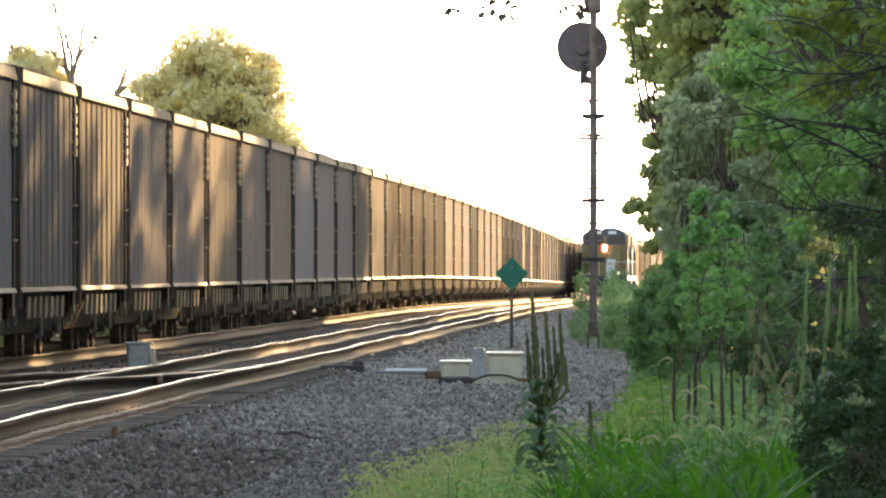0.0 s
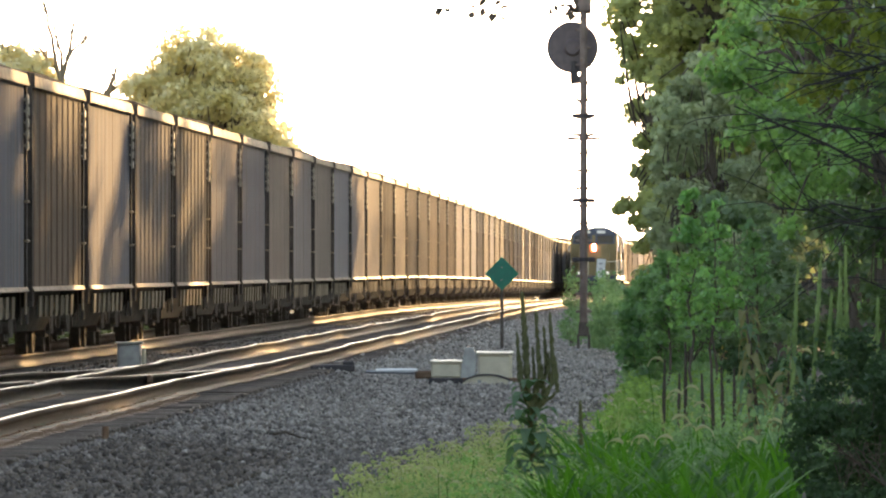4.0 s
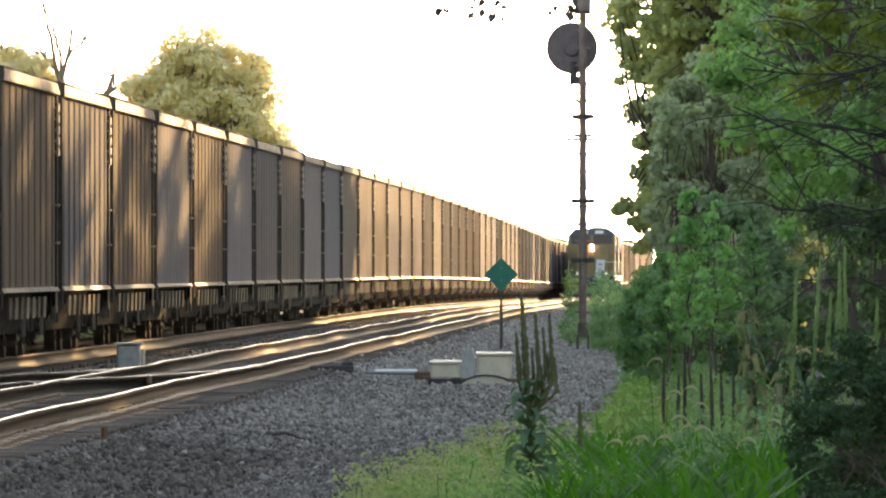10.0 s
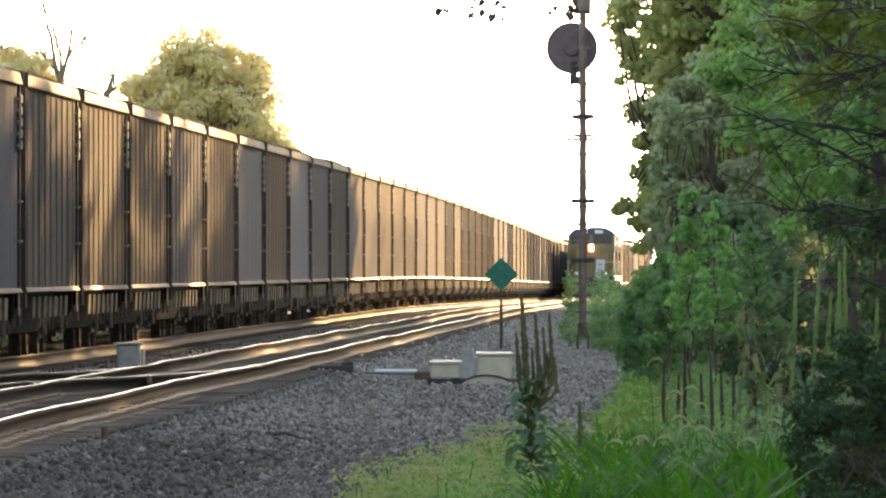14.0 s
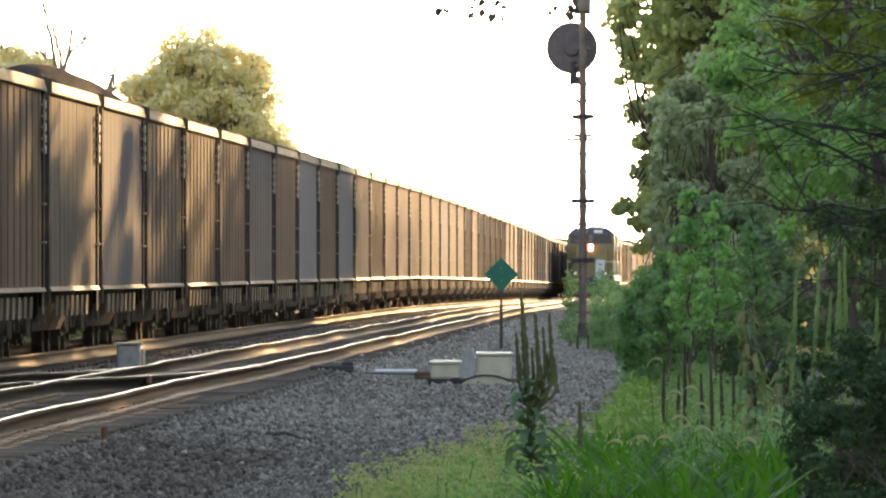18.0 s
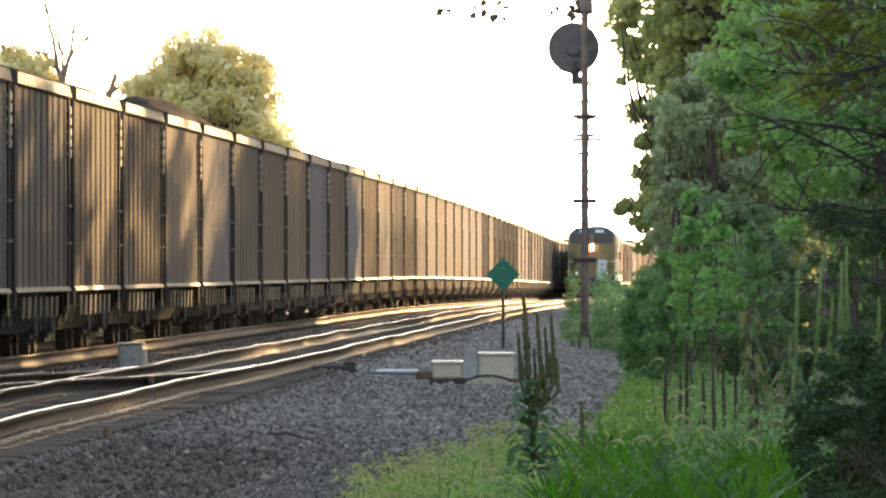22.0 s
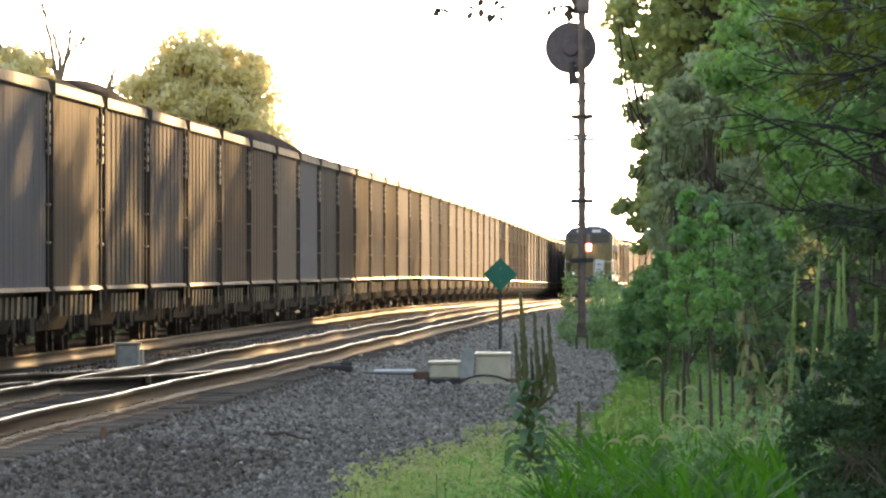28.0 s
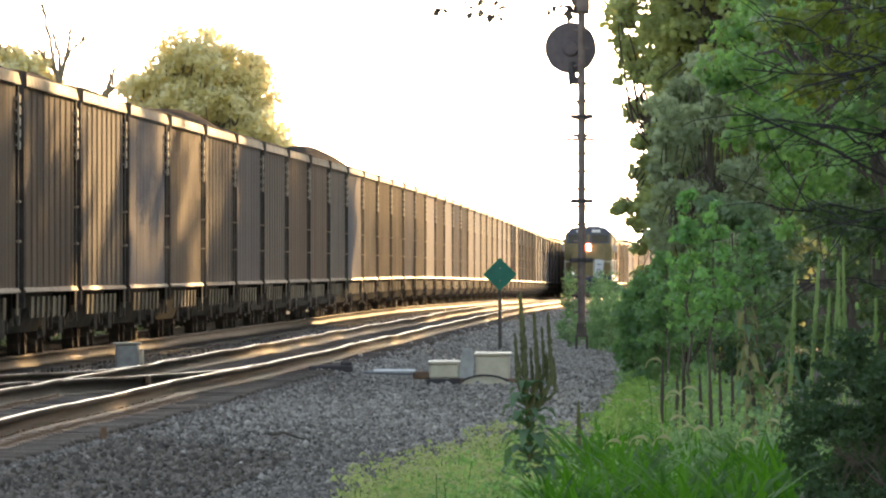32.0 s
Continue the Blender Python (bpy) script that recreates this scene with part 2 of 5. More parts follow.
# Far leaves far paler than real ones: distance haze put into the colour.
L_FAR_HAZED = leaf_material("hazed_far_leaf", (0.594, 0.528, 0.286), (0.704, 0.627, 0.308), (0.924, 0.869, 0.572), 0.82, 0.9)


# ---- shapes ----
def box(bm, cx, cy, cz, sx, sy, sz, bevel=0.0, m=None):
    r = bmesh.ops.create_cube(bm, size=1, matrix=Matrix.Translation((cx, cy, cz)) @ (m or Matrix()) @ Matrix.Diagonal((sx, sy, sz, 1)))
    if bevel:
        edges = {e for v in r["verts"] for e in v.link_edges}
        bmesh.ops.bevel(bm, geom=list(edges), offset=bevel, segments=1, affect="EDGES")
    return bm


def rod(bm, a, b, r, r2=None, seg=8):
    a, b = Vector(a), Vector(b)
    m = Matrix.Translation((a + b) / 2) @ (b - a).to_track_quat("Z", "Y").to_matrix().to_4x4()
    bmesh.ops.create_cone(bm, cap_ends=True, segments=seg, radius1=r, radius2=r if r2 is None else r2, depth=(b - a).length, matrix=m)
    return bm


def prism(bm, outline, a, b, axis="y"):
    """An outline of (u, v) drawn out from a to b along an axis."""
    put = {"y": lambda u, v, w: (u, w, v), "x": lambda u, v, w: (w, u, v), "z": lambda u, v, w: (u, v, w)}[axis]
    lo = [bm.verts.new(put(u, v, a)) for u, v in outline]
    hi = [bm.verts.new(put(u, v, b)) for u, v in outline]
    k = len(outline)
    for i in range(k):
        bm.faces.new((lo[i], lo[(i + 1) % k], hi[(i + 1) % k], hi[i]))
    bm.faces.new(lo[::-1]), bm.faces.new(hi)
    return bm


def mesh_of(name, bm, *mats):
    bmesh.ops.recalc_face_normals(bm, faces=bm.faces)
    me = bpy.data.meshes.new(name)
    bm.to_mesh(me)
    bm.free()
    for m in mats:
        me.materials.append(m)
    return me


def part(name, bm, mat, parent=None, label="", at=None):
    me = mesh_of(name, bm, mat) if isinstance(bm, bmesh.types.BMesh) else bm
    ob = new(name, me)
    if parent:
        ob.parent = parent
    if at is not None:
        ob.matrix_basis = at
    if label:
        ob["label"] = label
    return ob


def BM():
    return bmesh.new()


def raw_mesh(name, verts, faces, mat, smooth=False):
    """A mesh from arrays: verts (n, 3), faces (m, 3 or 4)."""
    me = bpy.data.meshes.new(name)
    n, (m, k) = len(verts), faces.shape
    me.vertices.add(n)
    me.vertices.foreach_set("co", np.asarray(verts, np.float32).ravel())
    me.loops.add(m * k)
    me.loops.foreach_set("vertex_index", faces.astype(np.int32).ravel())
    me.polygons.add(m)
    me.polygons.foreach_set("loop_start", np.arange(0, m * k, k, dtype=np.int32))
    if smooth:
        me.polygons.foreach_set("use_smooth", np.ones(m, bool))
    me.update(calc_edges=True)
    me.materials.append(mat)
    return me


# ---- the lie of the land ----
TRAIN_X, NEAR_X = -10.62, -6.53


def lean(y):
    """How far the line bends sideways at a distance along it."""
    s = min(max((y - 420) / 430, 0), 1)
    far = max(y - 870, 0)
    return -0.7 * s * s + far * far / 9000


def dip(y):
    """The falling grade far off."""
    s = max(min(y, 1300) - 390, 0)
    return -0.00174 * s * s / (s + 80)


def heading(y):
    return -math.degrees(math.atan((lean(y + 1) - lean(y - 1)) / 2))


PROFILE_U = [-400, -60, -16, -14.2, -12.6, -12.1, -5.1, -3.2, -1.2, 0.5, 3, 12, 400]
PROFILE_Z = [-1.5, -1.0, -0.8, -0.7, -0.34, -0.24, -0.24, -0.5, -0.52, -0.45, -0.3, -0.2, -0.2]


def ground_z(x, y):
    u = x - lean(y) if y < 1100 else x
    z = float(np.interp(u, PROFILE_U, PROFILE_Z))
    if -5.0 < u < -0.6:
        shelf = min(max((y - 120) / 40, 0), 1) * (1 if u < -1.6 else (-0.6 - u))
        z += shelf * max(0, -0.34 - z)
    z += 0.03 * math.exp(-(((x + 2.0) / 0.9) ** 2 + ((y - 246) / 9) ** 2))
    return z + dip(min(y, 1500))


def build_ground():
    ys = np.concatenate([[-3000, -1000, -400, -100], np.arange(0, 400, 4.0), np.arange(400, 1100, 20.0), [1200, 1400, 1800, 2500, 3500, 4800]])
    xs = np.concatenate([[-3000, -1000, -300, -100, -40, -20], np.arange(-16, 6, 0.4), [8, 12, 20, 40, 100, 300, 1000, 3000]])
    verts = [(x, y, ground_z(x, y) + 0.025 * noise.noise((x * 1.3, y * 0.3, 0))) for y in ys for x in xs]
    w = len(xs)
    faces = np.array([(j * w + i, j * w + i + 1, (j + 1) * w + i + 1, (j + 1) * w + i) for j in range(len(ys) - 1) for i in range(w - 1)])
    me = raw_mesh("ground", np.array(verts), faces, M_EARTH, True)
    me.materials.append(M_BALLAST)
    index = []
    for j in range(len(ys) - 1):
        for i in range(w - 1):
            u = (xs[i] + xs[i + 1]) / 2 - lean(ys[j])
            index.append(1 if -13.6 < u < (-2.7 if ys[j] < 128 else -0.9) else 0)
    me.polygons.foreach_set("material_index", index)
    tagged(new("ground", me), "bare earth bank beside grey ballast along the line", "ground", kind="structure")


def stones(name, count, area, size, seed, parent_label, z_lift=0.0, mat=None, feather=0.0):
    """Loose crushed stones over a stretch of the plan."""
    rng = np.random.default_rng(seed)
    x = rng.uniform(area[0], area[1], count)
    y = area[2] + (area[3] - area[2]) * rng.uniform(0, 1, count) ** 1.5 - rng.exponential(1.0, count) * feather
    z = np.array([ground_z(a, b) for a, b in zip(x, y)])
    x = x + np.array([lean(b) for b in y])
    chip = np.array([(1, 0, 0), (-1, 0, 0), (0, 1, 0), (0, -1, 0), (0, 0, 1), (0, 0, -1)], float) * 1.35
    sides = np.array([(0, 2, 4), (2, 1, 4), (1, 3, 4), (3, 0, 4), (2, 0, 5), (1, 2, 5), (3, 1, 5), (0, 3, 5)])
    v = chip[None] + rng.uniform(-0.42, 0.42, (count, 6, 3))
    v *= rng.uniform(0.55, 1.0, (count, 1, 3)) * (size * rng.uniform(0.45, 1.0, count) ** 0.8 * rng.choice([0.8, 1.0, 1.45], count) / 2)[:, None, None]
    q = rng.normal(size=(count, 4))
    q /= np.linalg.norm(q, axis=1)[:, None]
    a, b, c, d = q.T
    rot = np.stack([1 - 2 * (c * c + d * d), 2 * (b * c - a * d), 2 * (b * d + a * c), 2 * (b * c + a * d), 1 - 2 * (b * b + d * d),
                    2 * (c * d - a * b), 2 * (b * d - a * c), 2 * (c * d + a * b), 1 - 2 * (b * b + c * c)], 1).reshape(-1, 3, 3)
    v = np.einsum("nij,nkj->nki", rot, v) + np.stack([x, y, z + size * 0.12 + z_lift + rng.uniform(-0.012, 0.02, count)], 1)[:, None, :]
    faces = (sides[None] + 6 * np.arange(count)[:, None, None]).reshape(-1, 3)
    return tagged(new(name, raw_mesh(name, v.reshape(-1, 3), faces, mat or M_STONE)), parent_label, "ballast", kind="stuff")


RAIL = [(-0.076, -0.185), (0.076, -0.185), (0.076, -0.172), (0.014, -0.150), (0.010, -0.060), (0.036, -0.042), (0.037, -0.006), (0.031, -0.001),
        (0.016, 0.0), (-0.014, 0.0), (-0.031, -0.001), (-0.037, -0.006), (-0.036, -0.042), (-0.010, -0.060), (-0.014, -0.150), (-0.076, -0.172)]


def wave(x, y):
    return 0.024 * noise.noise((x, y * 0.09, 3)) + 0.012 * noise.noise((x, y * 0.33, 7))


def rail(name, place, y0, y1, parent, step=2.0, taper=None):
    """One rail along x = place(y)."""
    ys = np.concatenate([np.arange(y0, min(y1, 500), step), np.arange(max(y0, 500), y1 + 10, 12.0)])
    verts, faces, k = [], [], len(RAIL)
    for y in ys:
        wid = 1.0 if taper is None else min(1.0, max(0.12, (taper - y) / 8))
        for u, v in RAIL:
            verts.append((place(y) + u * wid, y, v + wave(place(60) * 0.3, y) + dip(y)))
    for j in range(len(ys) - 1):
        for i in range(k):
            faces.append((j * k + i, j * k + (i + 1) % k, (j + 1) * k + (i + 1) % k, (j + 1) * k + i))
    me = raw_mesh("rail", np.array(verts), np.array(faces), M_WEB)
    me.materials.append(M_HEAD)
    me.polygons.foreach_set("material_index", [1 if i == 8 else 0 for _ in range(len(ys) - 1) for i in range(k)])
    ob = part(name, me, None, parent, "worn steel rail with a polished head")
    return ob


def turnout_x(y):
    """The inner rail of the crossover: it leaves the near rail at the points and heads for the other line."""
    s = max(171 - y, 0)
    return NEAR_X + 0.755 + kink(y) - (s * s / 340 if s < 16 else 16 * 16 / 340 + (s - 16) * 32 / 340)


def kink(y):
    """The near rail's bend at the stock rail of the turnout."""
    return -0.13 * min(1, max(0, (166 - y) / 14))


def tie_mesh():
    bm = box(BM(), 0, 0, -0.27, 2.6, 0.23, 0.18, 0.012)
    return mesh_of("tie", bm, M_TIE)


def plate_mesh():
    bm = box(BM(), 0, 0, -0.18, 0.34, 0.19, 0.02, 0.004)
    for sx in (-0.11, 0.11):
        box(bm, sx, 0.04, -0.165, 0.03, 0.03, 0.04)
        box(bm, sx, -0.05, -0.165, 0.03, 0.03, 0.04)
    return mesh_of("tie_plate", bm, M_PLATE)


def build_track(name, x0, label, y0, y1, singles, plates):
    root = tagged(new(name), label, "railway track", kind="structure")
    for side in (-0.755, 0.755):
        bent = side > 0 and x0 == NEAR_X
        rail("rail", lambda y: x0 + side + lean(y) + (kink(y) if bent else 0), -200, 1500, root)
    tie, plate = tie_mesh(), plate_mesh()
    rng = random.Random(int(-x0 * 10))
    verts, faces = [], []
    base = np.array([v.co for v in tie.vertices])
    polys = [list(p.vertices) for p in tie.polygons]
    y, k = y0, 0
    while y < y1:
        turn = rng.uniform(-1.2, 1.2)
        z = wave(x0 * 0.3, y) + dip(y) + rng.uniform(-0.012, 0.006)
        if k < singles:
            part("tie", tie, None, root, at=pose(x0 + lean(y) + rng.uniform(-0.05, 0.05), y, z, 0, 0, turn))
            if k < plates:
                for side in (-0.755, 0.755):
                    part("tie_plate", plate, None, root, at=pose(x0 + lean(y) + side, y, z))
        else:
            n = len(verts)
            verts += [tuple(p + np.array((x0 + lean(y), y, z))) for p in base]
            faces += [[n + i for i in p] for p in polys]
        y, k = y + 0.52 + rng.uniform(-0.03, 0.03), k + 1
    if verts:
        me = bpy.data.meshes.new("far_ties")
        me.from_pydata(verts, [], faces)
        me.materials.append(M_TIE)
        tagged(part("far_ties", me, None, root), kind="stuff")
    return root


def build_turnout(root):
    rail("rail", turnout_x, 100, 171, root, 1.0, taper=171)
    rail("rail", lambda y: turnout_x(y) - 1.5, 112, 173, root, 1.0, taper=173)
    bm = BM()
    for y in (172.4, 170.6, 168.0):
        rod(bm, (-7.25, y, -0.13), (-5.8, y, -0.13), 0.02)
    part("switch_rod", bm, M_PLATE, root, "rusted rods between the switch points")
    for y in np.arange(118, 168, 9.3):
        bm = box(BM(), 0, 0, -0.06, 0.05, 0.5, 0.1, 0.01)
        part("joint_bar", bm, M_PLATE, root, "rusted joint bar bolted to the rail", pose(turnout_x(y) + 0.05, y, 0))


# ---- signals and switch gear ----
def build_signal_mast(x, y):
    gz = ground_z(x, y)
    root = tagged(new("signal_mast"), "tall rusty grey searchlight signal mast on a gravel mound", "railway signal")
    root.location = (x, y, gz)
    bm = box(BM(), 0, 0, -0.06, 0.55, 0.55, 0.22, 0.02)
    part("foundation", bm, M_STEEL, root, "pale concrete foundation")
    bm = box(BM(), 0, 0, 0.30, 0.24, 0.24, 0.04, 0.01)
    rod(bm, (0, 0, 0.3), (0, 0, 0.55), 0.105, 0.09, 16)
    for sx in (-0.1, 0.1):
        for sy in (-0.1, 0.1):
            rod(bm, (sx, sy, 0.0), (sx, sy, 0.3), 0.022, seg=8)
    part("base_casting", bm, M_TRUCK, root, "dark rusty base casting")
    bm = rod(BM(), (0, 0, 0.3), (0, 0, 8.2), 0.073, 0.068, 16)
    part("mast", bm, M_MAST, root, "weathered steel pipe mast")
    for z in (1.72, 2.83, 4.42):
        bm = rod(BM(), (0, 0, z - 0.035), (0, 0, z + 0.035), 0.098, seg=16)
        box(bm, 0, 0, z, 0.44, 0.09, 0.085, 0.008)
        part("collar", bm, M_BLACK, root, "dark clamp collar")
    for k in range(22):
        z = 0.75 + 0.33 * k
        if z > 7.6:
            break
        bm = BM()
        rod(bm, (-0.15, 0.0, z), (0.15, 0.0, z), 0.024, seg=6)
        part("step", bm, M_MAST, root)
    for z in (3.99,):
        bm = rod(BM(), (-0.31, 0, z), (0.31, 0, z), 0.027, seg=6)
        rod(bm, (-0.27, 0, z + 0.08), (0.27, 0, z + 0.08), 0.022, seg=6)
        rod(bm, (0, 0, z - 0.02), (0, 0, z + 0.08), 0.085, seg=12)
        part("long_step", bm, M_MAST, root)

    def head(z, name):
        g = new(name)
        g.parent, g.location = root, (-0.21, 0.30, z + 0.09)
        bm = BM()
        rod(bm, (0, 0.0, 0), (0, 0.022, 0), 0.485, seg=48)
        part("target_disc", bm, M_DISC, g, "back of a round black target disc")
        bm = rod(BM(), (0, 0.0, 0), (0, -0.07, 0), 0.17, 0.13, 20)
        part("lamp_case", bm, M_DISC, g)
        bm = rod(BM(), (0, 0.024, 0), (0, 0.037, 0), 0.11, seg=24)
        part("lens", bm, M_GLASS, g, "dark unlit lens")
        bm = BM()
        pts = [(0.13 * math.cos(a), 0.13 * math.sin(a)) for a in np.linspace(-0.3, math.pi + 0.3, 15)]
        pts += [(0.118 * math.cos(a), 0.118 * math.sin(a)) for a in np.linspace(math.pi + 0.3, -0.3, 15)]
        prism(bm, pts, 0.022, 0.27)
        part("visor", bm, M_BLACK, g)
        bm = box(BM(), 0.03, -0.1, -0.55, 0.15, 0.10, 0.27, 0.012)
        rod(bm, (0.03, -0.1, -0.48), (0.03, -0.1, -0.26), 0.06)
        box(bm, 0.14, -0.2, -0.6, 0.2, 0.2, 0.12)
        part("bracket", bm, M_BLACK, g)
        bm = BM()
        prev = None
        for s in np.linspace(0, 1, 12):
            p = (0.0 - 0.07 * math.sin(s * 3.1) + 0.16 * s, -0.1, -0.6 - 0.46 * s)
            if prev:
                rod(bm, prev, p, 0.02, seg=6)
            prev = p
        part("cable", bm, M_BLACK, g)
        return g
    head(5.62, "lower_head")
    head(7.35, "upper_head")
    bm = box(BM(), 0, 0.0, 6.55, 0.3, 0.2, 0.34, 0.02)
    part("junction_box", bm, M_MAST, root)
    return root


def build_switch_target(x, y):
    gz = ground_z(x, y)
    root = tagged(new("switch_marker"), "green diamond switch marker on a thin rusty post", "railway sign")
    root.location = (x, y, gz)
    bm = rod(BM(), (0, 0, -0.05), (0, 0, 1.72), 0.034, 0.03, 10)
    part("post", bm, M_TRUCK, root, "dark rusty round post")
    s = 0.325
    bm = prism(BM(), [(0, -s), (s, 0), (0, s), (-s, 0)], -0.05, -0.036)
    bmesh.ops.translate(bm, verts=bm.verts, vec=(0, 0, 1.48))
    part("diamond_plate", bm, M_GREEN, root, "green enamelled diamond plate")
    bm = box(BM(), 0, -0.03, 1.44, 0.09, 0.016, 0.3)
    part("clamp", bm, M_STEEL, root)
    for z in (1.6, 1.36):
        part("bolt", rod(BM(), (0, -0.062, z), (0, -0.05, z), 0.014, seg=6), M_STEEL, root)


def build_switch_machine(x, y):
    gz = ground_z(x, y)
    root = tagged(new("switch_machine"), "cream painted electric switch machine bedded in ballast", "switch machine")
    root.location = (x, y, gz)
    s = 1 / 130.5
    bm = box(BM(), -0.02, 0.0, 0.06, 1.15, 0.5, 0.10, 0.015)
    part("bed_plate", bm, M_PLATE, root, "rusty steel bed plate")
    bm = box(BM(), -0.66, -0.05, 0.21, 0.40, 0.45, 0.20, 0.02)
    part("gear_case", bm, M_CREAM, root)
    bm = box(BM(), -0.66, -0.05, 0.33, 0.44, 0.5, 0.03, 0.008, pose(0, 0, 0, 2.5, 0, 0))
    part("gear_lid", bm, M_CREAM, root, "pale painted lid catching the light")
    bm = BM()
    prism(bm, [(-0.47, 0.1), (-0.27, 0.1), (-0.25, 0.38), (-0.29, 0.52), (-0.40, 0.52), (-0.43, 0.38)], -0.2, 0.15)
    part("hand_lever_case", bm, M_STEEL, root, "grey galvanised lever casing")
    bm = box(BM(), 0.0, 0.05, 0.22, 0.46, 0.55, 0.40, 0.03)
    part("motor_case", bm, M_CREAM, root)
    bm = box(BM(), 0.0, 0.05, 0.445, 0.5, 0.6, 0.03, 0.008, pose(0, 0, 0, 2, 0, 0))
    part("motor_lid", bm, M_CREAM, root, "pale painted lid catching the light")
    bm = BM()
    pts = [(0.36 * math.cos(a), 0.17 * math.sin(a)) for a in np.linspace(0, math.pi, 14)]
    prism(bm, pts, -0.42, -0.24)
    bmesh.ops.translate(bm, verts=bm.verts, vec=(-0.10, 0, -0.03))
    hood = part("cover_hood", bm, M_CREAM, root, "low curved pale cover")
    arc = [(0.385 * math.cos(a), 0.195 * math.sin(a)) for a in np.linspace(0.2, math.pi - 0.2, 14)]
    arc += [(0.36 * math.cos(a), 0.172 * math.sin(a)) for a in np.linspace(math.pi - 0.2, 0.2, 14)]
    bm = prism(BM(), arc, -0.44, -0.22)
    bmesh.ops.translate(bm, verts=bm.verts, vec=(-0.10, 0, -0.03))
    part("rim", bm, M_BLACK, hood, "dark rubber rim")
    # Solid black block painted in for the recess's shade.
    part("rod_well", box(BM(), -0.66, -0.30, 0.05, 0.46, 0.06, 0.11, 0.01), M_BLACK, root, "black block in place of the shaded recess below the gear case")
    bm = box(BM(), -0.96, -0.1, 0.15, 0.24, 0.12, 0.11, 0.02)
    part("rod_housing", bm, M_PLATE, root)
    bm = rod(BM(), (-1.75, 0.0, 0.19), (-1.0, -0.05, 0.17), 0.02, seg=8)
    part("throw_rod", bm, M_STEEL, root, "long grey throw rod")
    bm = box(BM(), -1.33, -0.16, 0.215, 0.56, 0.09, 0.02, 0.004, pose(0, 0, 0, 16, 0, 0))
    part("rod_cover", bm, M_WHITE, root, "pale flat rod cover")
    bm = box(BM(), -0.35, -0.6, 0.02, 0.3, 0.08, 0.02)
    rod(bm, (-0.2, -0.6, 0.0), (-0.2, -0.6, 0.08), 0.025)
    part("conduit", bm, M_STEEL, root)
    return root


def build_junction_box(x, y):
    root = tagged(new("junction_box"), "low grey trackside junction box between the tracks", "junction box")
    root.location = (x, y, ground_z(x, y))
    part("case", box(BM(), 0, 0, 0.19, 0.34, 0.4, 0.42, 0.025), M_STEEL, root)
    part("lid", box(BM(), 0, 0, 0.405, 0.40, 0.46, 0.03, 0.01), M_SILVER, root, "weathered overhanging lid")
    part("side_pipe", rod(BM(), (0.21, 0, -0.05), (0.21, 0, 0.32), 0.03), M_CREAM, root)


def build_small_sign(x, y):
    root = tagged(new("trackside_sign"), "small white rectangular sign on a thin post", "railway sign")
    root.location = (x, y, ground_z(x, y))
    part("post", rod(BM(), (0, 0, 0), (0.0, 0, 1.75), 0.03), M_STEEL, root)
    part("plate", box(BM(), 0.02, -0.04, 1.62, 0.32, 0.012, 0.74, 0.003, pose(0, 0, 0, 0, 4, 0)), M_WHITE, root)
    for dz in (-0.2, 0.0, 0.2):
        part("dark_bar", box(BM(), 0.02, -0.0485, 1.62 + dz, 0.14, 0.004, 0.05), M_STEEL, root, "unreadable grey lettering bar")


build_ground()
near_track = build_track("track_near", NEAR_X, "main track of worn rails on timber ties and ballast", 84, 480, 290, 120)
train_track = build_track("track_far", TRAIN_X, "second track under the coal train", 150, 480, 120, 60)
build_turnout(near_track)
build_signal_mast(-2.21, 245)
build_switch_target(-3.85, 252)
build_switch_machine(-2.8, 177)
build_junction_box(-8.33, 190)


def build_litter():
    """Small things lying in the ballast."""
    ob = part("fallen_branch", limb_stick(), M_BARK)
    ob.location = (-3.9, 124, ground_z(-3.9, 124) + 0.05)
    tagged(ob, "short dark fallen branch lying on the ballast", "branch")
    ob = part("iron_stub", rod(BM(), (0, 0, -0.05), (0.01, 0, 0.13), 0.035, 0.03, 10), M_PLATE)
    ob.location = (-5.17, 113, ground_z(-5.17, 113))
    tagged(ob, "rusty iron stub standing in the ballast", "iron stub")
    bm = box(BM(), 0, 0, 0.05, 0.62, 0.5, 0.10, 0.02)
    box(bm, 0.22, 0, 0.12, 0.16, 0.3, 0.06, 0.015)
    ob = part("switch_plate", bm, M_BLACK)
    ob.location = (-5.25, 186, ground_z(-5.25, 186) + 0.02)
    tagged(ob, "oily black gauge plate beside the switch points", "switch plate")


def limb_stick():
    bm = BM()
    for a, b, r in (((-0.17, 0, 0.03), (-0.05, 0.03, 0.05), 0.016), ((-0.05, 0.03, 0.05), (0.09, 0, 0.0), 0.014), ((0.09, 0, 0.0), (0.2, 0.05, -0.03), 0.011)):
        rod(bm, a, b, r, r * 0.85, 6)
    return bm


build_litter()
build_small_sign(-3.72, 480)
stones("ballast_near", 56000, (-5.2, -2.1, 82, 190), 0.046, 5, "loose grey crushed stone ballast on the shoulder")
stones("ballast_shelf", 20000, (-5.0, -0.9, 138, 460), 0.062, 6, "pale grey crushed stone ballast by the switch", 0.01, M_STONE_PALE, 9.0)
stones("ballast_between_rails", 28000, (-12.3, -5.75, 95, 460), 0.046, 7, "oily brown-grey crushed stone ballast between the rails", -0.008, M_STONE_DIRTY)
stones("ballast_beside_rail", 3200, (-5.62, -4.7, 82, 230), 0.05, 9, "dirty brown-grey stones beside the near rail", 0.0, M_STONE_DIRTY)
